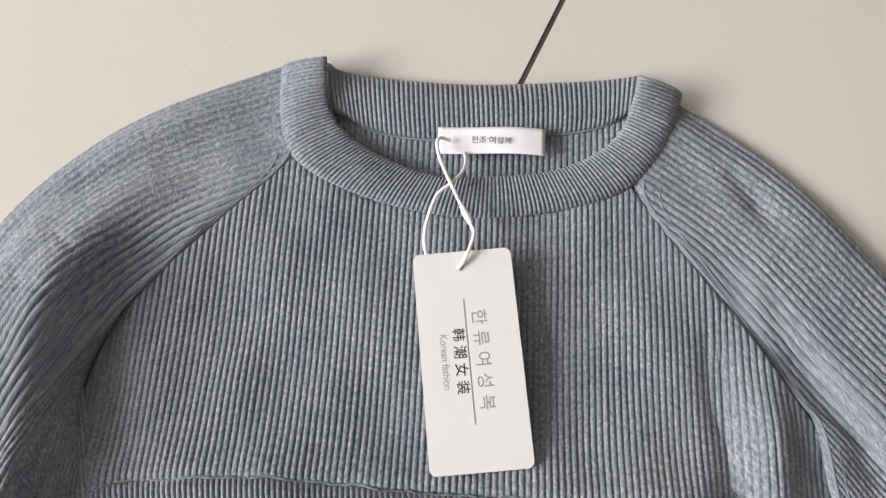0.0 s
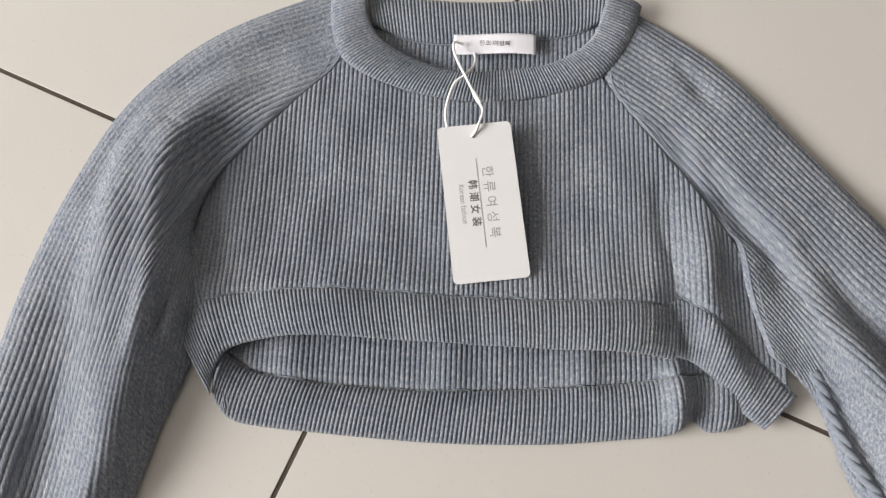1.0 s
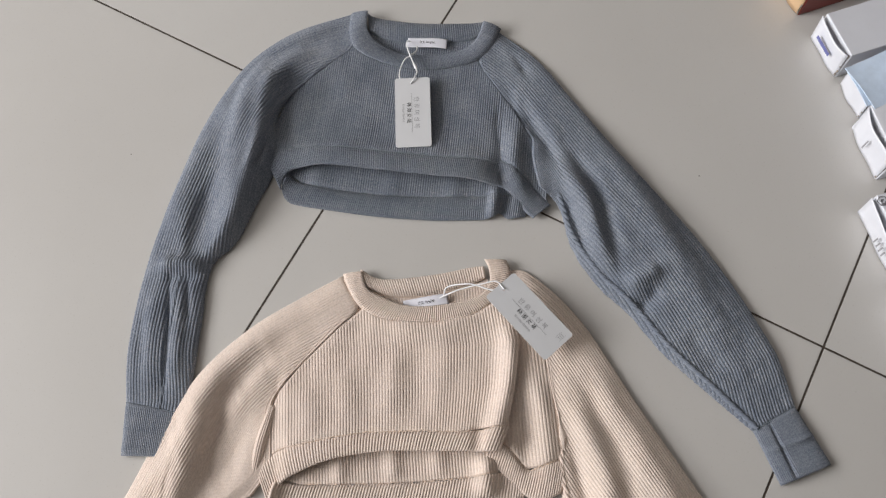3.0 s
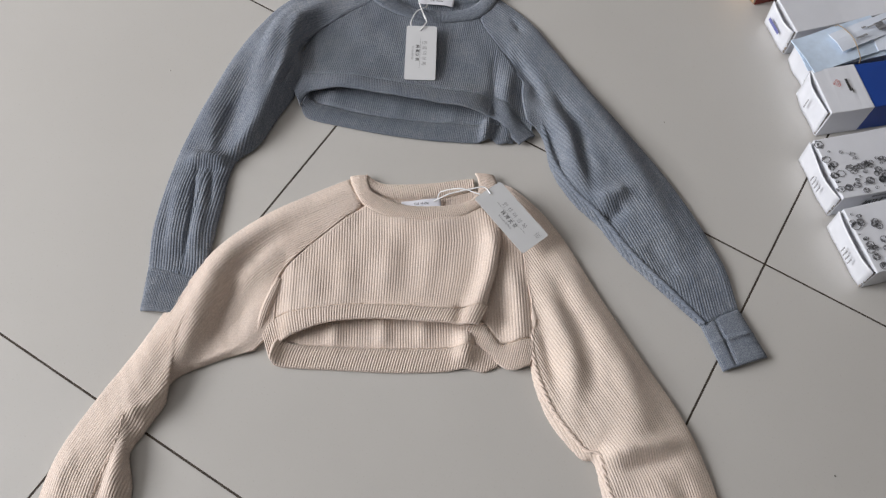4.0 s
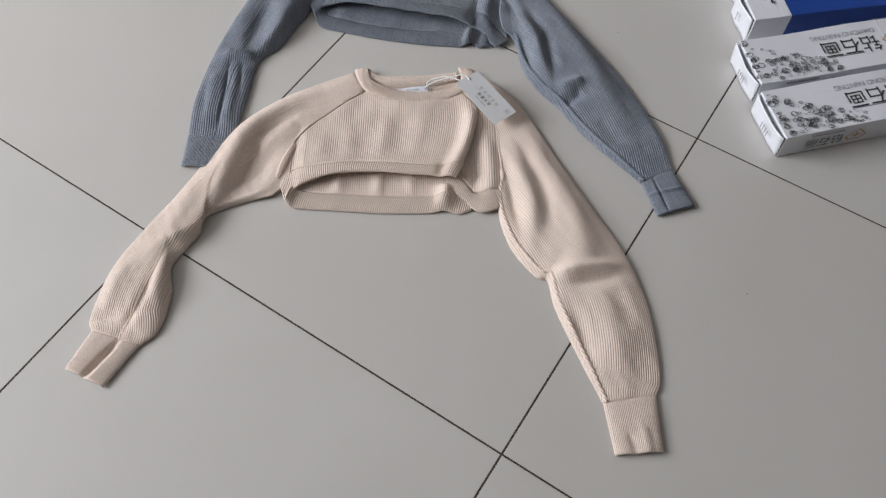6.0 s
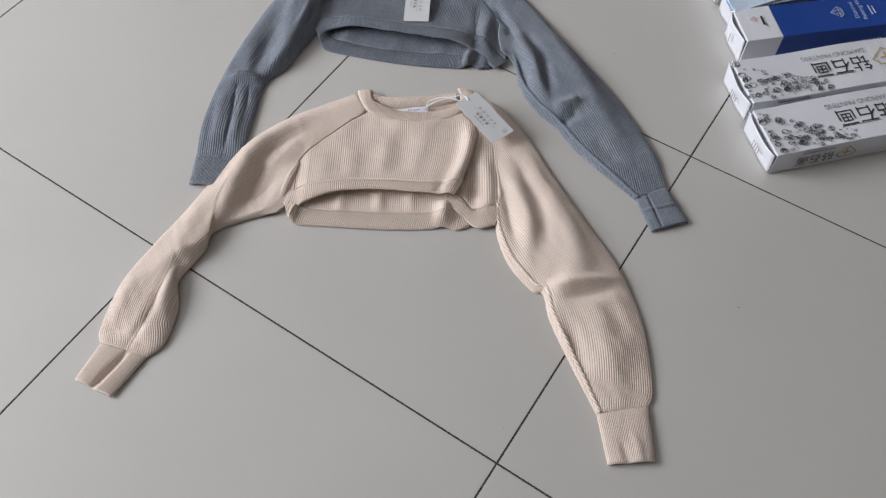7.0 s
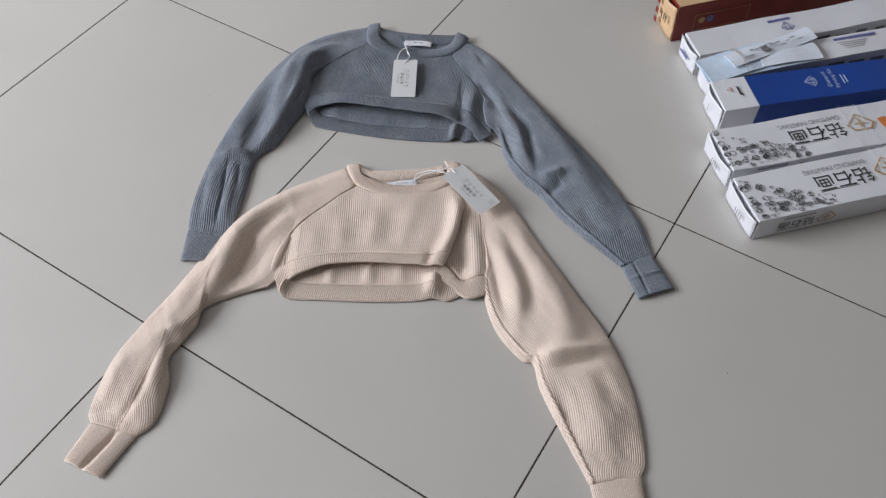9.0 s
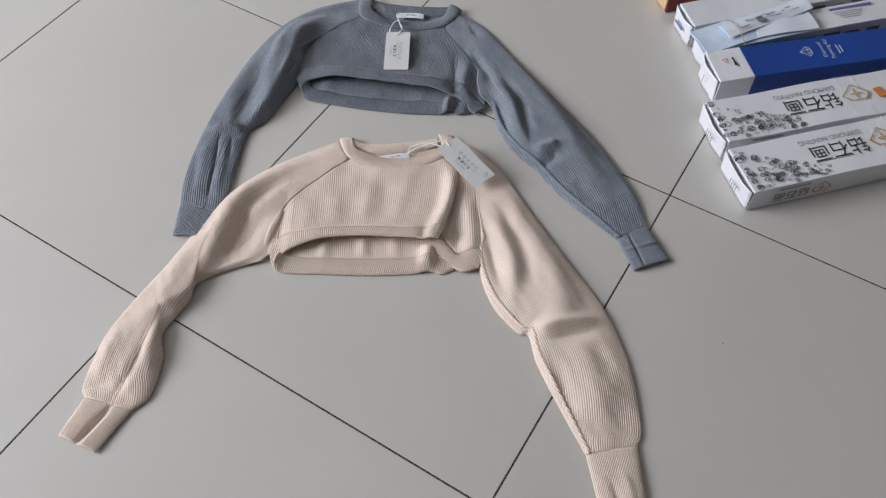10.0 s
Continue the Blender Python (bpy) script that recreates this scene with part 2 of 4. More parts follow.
def tube(path, radius, sides=8, flat=1.0):
    """Arrays of a round cord along path (n, 3)."""
    p = np.asarray(path, float)
    t = np.gradient(p, axis=0)
    t /= np.linalg.norm(t, axis=1, keepdims=True) + 1e-12
    side = np.cross(t, (0, 0, 1.0))
    side /= np.linalg.norm(side, axis=1, keepdims=True) + 1e-9
    up = np.cross(side, t)
    a = np.linspace(0, 2 * math.pi, sides, endpoint=False)
    r = np.broadcast_to(np.asarray(radius, float), (len(p),))[:, None, None]
    co = p[:, None] + r * (np.cos(a)[None, :, None] * side[:, None] + flat * np.sin(a)[None, :, None] * up[:, None])
    ids = np.arange(len(p) * sides).reshape(len(p), sides)
    nx = np.roll(ids, -1, 1)
    f = np.stack([ids[:-1], nx[:-1], nx[1:], ids[1:]], -1).reshape(-1, 4)
    return co.reshape(-1, 3), f


def cord(name, path, radius, material, parent, label="", sides=8, flat=1.0):
    co, f = tube(path, radius, sides, flat)
    return part(name, mesh_of(name, co, f), material, parent, label)


def slab(w, d, h, bevel=0.0, z0=0.0):
    """A bmesh box w x d x h with its base at z0, centred in x and y."""
    bm = bmesh.new()
    bmesh.ops.create_cube(bm, size=1, matrix=Matrix.Translation((0, 0, z0 + h / 2)) @ Matrix.Diagonal((w, d, h, 1)))
    if bevel:
        bmesh.ops.bevel(bm, geom=bm.edges[:], offset=bevel, segments=2, profile=0.5, affect="EDGES")
    return bm


def lettering(name, words, size, material, parent, m, label="", squeeze=1.0, thin=0.0):
    """Flat printed words, centred."""
    c = bpy.data.curves.new(name, "FONT")
    c.body, c.size, c.align_x, c.align_y = words, size, "CENTER", "CENTER"
    c.offset = -thin * size
    tmp = new("lettering_tmp", c)
    me = bpy.data.meshes.new_from_object(tmp.evaluated_get(bpy.context.evaluated_depsgraph_get()))
    bpy.data.objects.remove(tmp)
    bpy.data.curves.remove(c)
    me.transform(Matrix.Diagonal((squeeze, 1, 1, 1)))
    return part(name, me, material, parent, label, m)


def bar(name, w, d, material, parent, m, label=""):
    return part(name, slab(w, d, 0.0002), material, parent, label, m)


# ---- room ----
def wall_with(name, m, length, height, opening=None, thick=0.15):
    """A wall along x, its inner face at y = 0, with an optional opening (x0, x1, z0, z1)."""
    bm = bmesh.new()
    spans = [(-length / 2, length / 2, 0, height)]
    if opening:
        x0, x1, z0, z1 = opening
        spans = [(-length / 2, x0, 0, height), (x1, length / 2, 0, height), (x0, x1, z1, height)] + ([(x0, x1, 0, z0)] if z0 > 0 else [])
    for x0, x1, z0, z1 in spans:
        bmesh.ops.create_cube(bm, size=1, matrix=Matrix.Translation(((x0 + x1) / 2, thick / 2, (z0 + z1) / 2)) @ Matrix.Diagonal((x1 - x0, thick, z1 - z0, 1)))
    ob = part(name, bm, WALL)
    ob.matrix_world = m
    return tagged(ob, "plain unseen wall closing the room, darkened to limit bounced light", "wall", kind="structure")


W, H = 7.4, 3.5
wall_with("wall_north", ROOM @ pose(0, W / 2, 0), W + 0.3, H)
wall_with("wall_south", ROOM @ pose(0, -W / 2, 0, 0, 0, 180), W + 0.3, H)
wall_with("wall_east", ROOM @ pose(W / 2, 0, 0, 0, 0, -90), W, H)
wall_with("wall_west", ROOM @ pose(-W / 2, 0, 0, 0, 0, 90), W, H, (-0.25, 2.45, 1.05, 3.05))
window_light("window_daylight", ROOM @ pose(-W / 2 - 0.1, 1.1, 2.05, 0, -90, 0), 1.9, 2.6, 262, (1.0, 0.985, 0.97))
cl = part("ceiling", slab(W + 0.3, W + 0.3, 0.1, 0, H), CEILING)
cl.matrix_world = ROOM
tagged(cl, "plain unseen ceiling, darkened to limit bounced light", "ceiling", kind="structure")

# ---- floor: grout bed and tiles ----
SIZE, JOINT = 0.6, 0.0028
bed = part("floor", slab(W + 0.3, W + 0.3, 0.05, 0, -0.0507), GROUT)
bed.matrix_world = ROOM
tagged(bed, "large beige porcelain floor tiles with dark grout joints", "floor", kind="structure")
tbm = slab(SIZE - JOINT, SIZE - JOINT, 0.006, 0.0003, -0.006)
tile_mesh = bpy.data.meshes.new("tile")
tbm.to_mesh(tile_mesh)
tbm.free()
tile_mesh.materials.append(TILE)
for i in range(-10, 11):
    for j in range(-10, 11):
        x, y = (i + 0.5) * SIZE, (j + 0.5) * SIZE
        lx, ly, _ = ROOM.inverted() @ Vector((x, y, 0))
        if abs(lx) < W / 2 - 0.1 and abs(ly) < W / 2 - 0.1:
            t = new("tile", tile_mesh)
            t.parent = bed
            t.matrix_parent_inverse = bed.matrix_world.inverted()
            t.matrix_basis = Matrix.Translation((x, y, random.uniform(-0.0001, 0)))


# ---- sweaters ----
def frame_points(points, origin, degrees):
    """Room plan points brought into the garment's own plan."""
    a = radians(degrees)
    d = np.asarray(points, float) - origin
    return np.stack([d[:, 0] * math.cos(a) + d[:, 1] * math.sin(a), -d[:, 0] * math.sin(a) + d[:, 1] * math.cos(a)], 1)


def pillow(u, power=2.6):
    return np.sqrt(np.clip(1 - np.abs(2 * u - 1) ** power, 0, 1))


def panel(name, p0, p1, top, bottom, height, ribs, amp, parent, material, rows=70, seed=0, per=8, label="", skew=None):
    """A sheet with parallel ribs between two plan curves q = top(p) and q = bottom(p); skew slants its far side."""
    nu = ribs * per + 1
    p = np.linspace(p0, p1, nu)
    t, b = np.interp(p, *np.asarray(top).T), np.interp(p, *np.asarray(bottom).T)
    v = np.linspace(0, 1, rows)[None, :]
    q = t[:, None] * (1 - v) + b[:, None] * v
    plan = np.stack([np.broadcast_to(p[:, None], q.shape), q], -1)
    s = ((p - p0) / (p1 - p0))[:, None]
    if skew:
        plan[..., 0] += s**2.5 * np.interp(q, *np.asarray(skew).T)
    return cloth(name, plan, height(plan), ribs, amp, parent, material, seed=seed, label=label, groove=(0.0005, 0.0016))


def band(name, edge0, edge1, height, ribs, amp, parent, material, rows=14, seed=0, per=8, label=""):
    """A ribbed band between two plan curves, its ribs running across from one to the other."""
    nu = ribs * per + 1
    a, b = curve(edge0, nu), curve(edge1, nu)
    v = np.linspace(0, 1, rows)[None, :, None]
    plan = a[:, None] * (1 - v) + b[:, None] * v
    u = np.linspace(0, 1, nu)[:, None]
    return cloth(name, plan, height(plan, u, v[..., 0]), ribs, amp, parent, material, seed=seed, label=label, groove=(0.0012, 0.0))


def sleeve(parent, spec, conv, front, material, seam, seed):
    """A raglan sleeve and its cuff, lying half flat."""
    ribs, rows = spec["ribs"], 360
    nu = ribs * 8 + 1
    o, i = curve(conv(spec["outer"]), rows), curve(conv(spec["inner"]), rows)
    r = curve(conv(spec["start"]), nu)
    e = curve([o[-1], i[-1]], nu)
    plan = coons(o, i, r, e, spec.get("fade", 1.0))
    u, v = np.linspace(0, 1, nu)[:, None], np.linspace(0, 1, rows)[None, :]
    h = np.interp(np.linspace(-0.06, 1.06, rows + 28), *np.asarray(spec["height"]).T)
    h = np.convolve(h, np.hanning(29) / np.hanning(29).sum(), "valid")[None, :rows]
    edge = spec.get("edge", 0.009)
    bulk = np.maximum(0.62 * h - edge, 0.0) * np.sin(math.pi * np.clip(u, 0, 1) ** spec.get("lean", 1.0)) ** 1.3
    z = 0.002 + edge * (1 - 0.35 * smoothstep(v, 0.85, 1.0)) * pillow(u, 5.0) * (0.6 + 0.4 * u) + bulk
    inside = np.clip(pillow(u, 4), 0, 1)
    for line, hh, w in spec["folds"]:
        z = z + ridge(plan, conv(line), hh, w) * inside
    z = z + (ripple(plan, 0.0011, seed) + ripple(plan, 0.0004, seed + 50, 0.022)) * inside
    z0 = 0.0025 + (front(plan) - 0.0025) * smoothstep(u, 0.0, 0.07)
    mix = smoothstep(v, 0.0, spec.get("blend", 0.16) * (1 - spec.get("steep", 0.3) * u))
    z = np.maximum(z0 * (1 - mix) + z * mix, 0.0025)
    # ribs keep to the outer edge and end at the seams
    dense = curve(conv(spec["outer"]), 500)
    off = np.stack([np.sqrt(((plan[:, k, None] - dense[None, max(0, int(500 * k / rows) - 120):int(500 * k / rows) + 120]) ** 2).sum(-1).min(1)) for k in range(rows)], 1)
    ob = cloth("sleeve", plan, z, ribs, spec["amp"], parent, material, seed=seed, groove=(0.0016, 0.0010), phase=off / spec["pitch"])
    # cuff
    n2 = spec["cuff_ribs"] * 8 + 1
    end = conv(spec["cuff_end"])
    co, ci = curve([o[-1], end[0]], 26), curve([i[-1], end[1]], 26)
    cp = coons(co, ci, curve([co[0], ci[0]], n2), curve([co[-1], ci[-1]], n2))
    uu, vv = np.linspace(0, 1, n2)[:, None], np.linspace(0, 1, 26)[None, :]
    cz = 0.002 + (0.62 * h[0, -1] * (1 - smoothstep(vv, 0, 0.5)) + spec.get("cuff_height", 0.007) * smoothstep(vv, 0, 0.5)) * pillow(uu, 3.2)
    for line, hh, w in spec.get("cuff_folds", []):
        cz = cz + ridge(cp, conv(line), hh, w)
    cz = np.maximum(cz, 0.0022)
    cuff = cloth("cuff", cp, cz, spec["cuff_ribs"], 0.0008, ob, material, seed=seed + 1)
    k = rows - 1
    cord("cuff_seam", np.concatenate([plan[:, k], (z[:, k] + 0.0004)[:, None]], 1)[::3], 0.0007, seam, ob)
    # raglan seam, two low ridges
    for shift, rad in ((3, 0.0009), (8, 0.0008)):
        cord("raglan_seam", np.concatenate([plan[:, shift], (z[:, shift] + 0.0004)[:, None]], 1)[int(spec.get("seam_from", 0.2) * nu)::4], rad, material, ob)
    # underarm seam, two loosely twisted strands
    k2, v0, thick = spec["underarm"]
    row, v0 = int(k2 * (nu - 1)), int(v0 * rows)
    for turn in (0, math.pi):
        path = np.concatenate([plan[row], (z[row] + 0.0008)[:, None]], 1)[v0:]
        w = np.arange(len(path)) * 0.36 + turn
        path[:, 0] += 0.9 * thick * np.sin(w)
        path[:, 2] += 0.6 * thick * np.cos(w)
        cord("underarm_seam", path, thick, material, ob)
    return ob


def sweater(origin, degrees, g, material, seam, label):
    root = new("sweater")
    root.matrix_world = ROOM @ pose(*origin, 0, 0, 0, degrees)
    tagged(root, label, "sweater", "cropped sweaters on the floor")
    conv = lambda pts: frame_points(pts, origin, degrees)
    folds = g["front_folds"]

    def front_z(plan):
        p, q = plan[..., 0], plan[..., 1]
        z = 0.0070 + 0.35 * g["lift"] * smoothstep(-q, -0.03, 0.03) + g["lift"] * smoothstep(-q, 0.005, 0.06) * smoothstep(p, g["p0"] + g["low"][0], g["p0"] + g["low"][1]) * smoothstep(-p, -g["p1"] - 0.01, -g["p1"] + 0.05)
        z = z - 0.004 * smoothstep(-p, -g["p0"] - 0.02, -g["p0"] + 0.0)
        for line, hh, w in folds:
            z = z + ridge(plan, line, hh, w)
        return np.maximum(z + ripple(plan, 0.0010, g["seed"]), 0.0045)

    def back_z(plan):
        z = 0.0022 + 0 * plan[..., 0]
        for line, hh, w in g["back_folds"]:
            z = z + ridge(plan, line, hh, w)
        return np.maximum(z, 0.002)

    # back: collar strip, panel, hem
    back = panel("back_panel", *g["back_span"], g["back_top"], g["back_seam"], back_z, g["back_ribs"], g["amp"], root, material, 90, 3)
    band("back_hem_band", g["back_seam"], g["back_edge"], lambda pl, u, v: back_z(pl) + 0.0012 * (1 - v) + g["back_roll"] * np.sin(math.pi * v), g["hem_ribs"], 0.0014, back, material, 16, 4)
    band("back_collar", g["collar_back_seam"], g["collar_back_top"], lambda pl, u, v: 0.0035 + 0.006 * np.sin(math.pi * np.clip(v, 0, 1)) * np.sin(math.pi * u) + 0.005 * np.abs(2 * u - 1) ** 6, g["collar_ribs"] // 2, 0.0014, root, material, 14, 5)
    # front: panel, hem, side strip with its band, collar
    front = panel("front_panel", g["p0"], g["p1"], g["front_top"], g["front_seam"], front_z, g["front_ribs"], g["amp"], root, material, 90, 6, skew=g.get("skew"))
    band("front_hem_band", g["front_seam"], g["front_edge"], lambda pl, u, v: front_z(pl) + 0.0020 * np.sin(math.pi * v), g["hem_ribs"], 0.0014, front, material, 16, 7)

    def side_z(plan):
        z = 0.0065 + 0 * plan[..., 0]
        for line, hh, w in g["side_folds"]:
            z = z + ridge(plan, line, hh, w)
        return np.maximum(z, 0.004)

    side = panel("side_panel", *g["side_span"], g["side_top"], g["side_seam"], side_z, g["side_ribs"], g["amp"], root, material, 60, 8)
    band("side_hem_band", g["side_seam"], g["side_edge"], lambda pl, u, v: side_z(pl) + 0.0022 * np.sin(math.pi * v), g["side_hem_ribs"], 0.0014, side, material, 14, 9)
    lip = lambda u: g["lip"] * np.abs(2 * u - 1) ** 5
    band("collar", g["collar_outer"], g["collar_inner"], lambda pl, u, v: 0.0078 + g["collar_round"] * np.sin(math.pi * (0.12 + 0.88 * v)) ** 0.8 + g["collar_lift"] * v * np.sin(math.pi * u) + lip(u) * v, g["collar_ribs"], 0.0014, root, material, 18, 10)
    # seams: thin cords, coloured darker than the knit to paint the groove's shade
    for edge, zf, nm in ((g["front_seam"], front_z, "hem_seam"), (g["back_seam"], back_z, "hem_seam"), (g["side_seam"], side_z, "hem_seam"), (g["collar_outer"], front_z, "collar_seam")):
        c = curve(edge, 160)
        rng = np.random.RandomState(11)
        c[:, 1] += np.convolve(rng.normal(0, 0.0018, 160), np.ones(6) / 6, "same")
        cord(nm, np.concatenate([c, (zf(c[:, None])[:, 0] - 0.0006)[:, None] + rng.normal(0, 0.0002, (160, 1))], 1), 0.0006, seam, root)
    # dark cord painting the shaded gap along the back collar
    c = curve(g["collar_back_seam"], 120)
    cord("collar_seam", np.concatenate([c, np.full((120, 1), 0.0034)], 1), 0.0006, seam, root)
    c = curve(g["left_roll"], 60)
    t = np.gradient(c, axis=0)
    nrm = np.stack([-t[:, 1], t[:, 0]], 1) / (np.linalg.norm(t, axis=1, keepdims=True) + 1e-12)
    u, w = np.linspace(0, 1, 41)[:, None], np.linspace(0, 1, 60)[None]
    wide = (0.006 + 0.006 * np.sin(math.pi * w))[..., None]
    cloth("side_fold", c[None] + nrm[None] * (u[..., None] - 0.5) * wide, 0.003 + (0.003 + 0.005 * np.sin(math.pi * w)) * pillow(u), 5, 0.0011, root, material, seed=4)
    for k, spec in enumerate(g["sleeves"]):
        sleeve(root, dict(spec, amp=g["sleeve_amp"], pitch=g["pitch"]), conv, front_z, material, seam, g["seed"] + 20 + 3 * k)
    return root, front_z


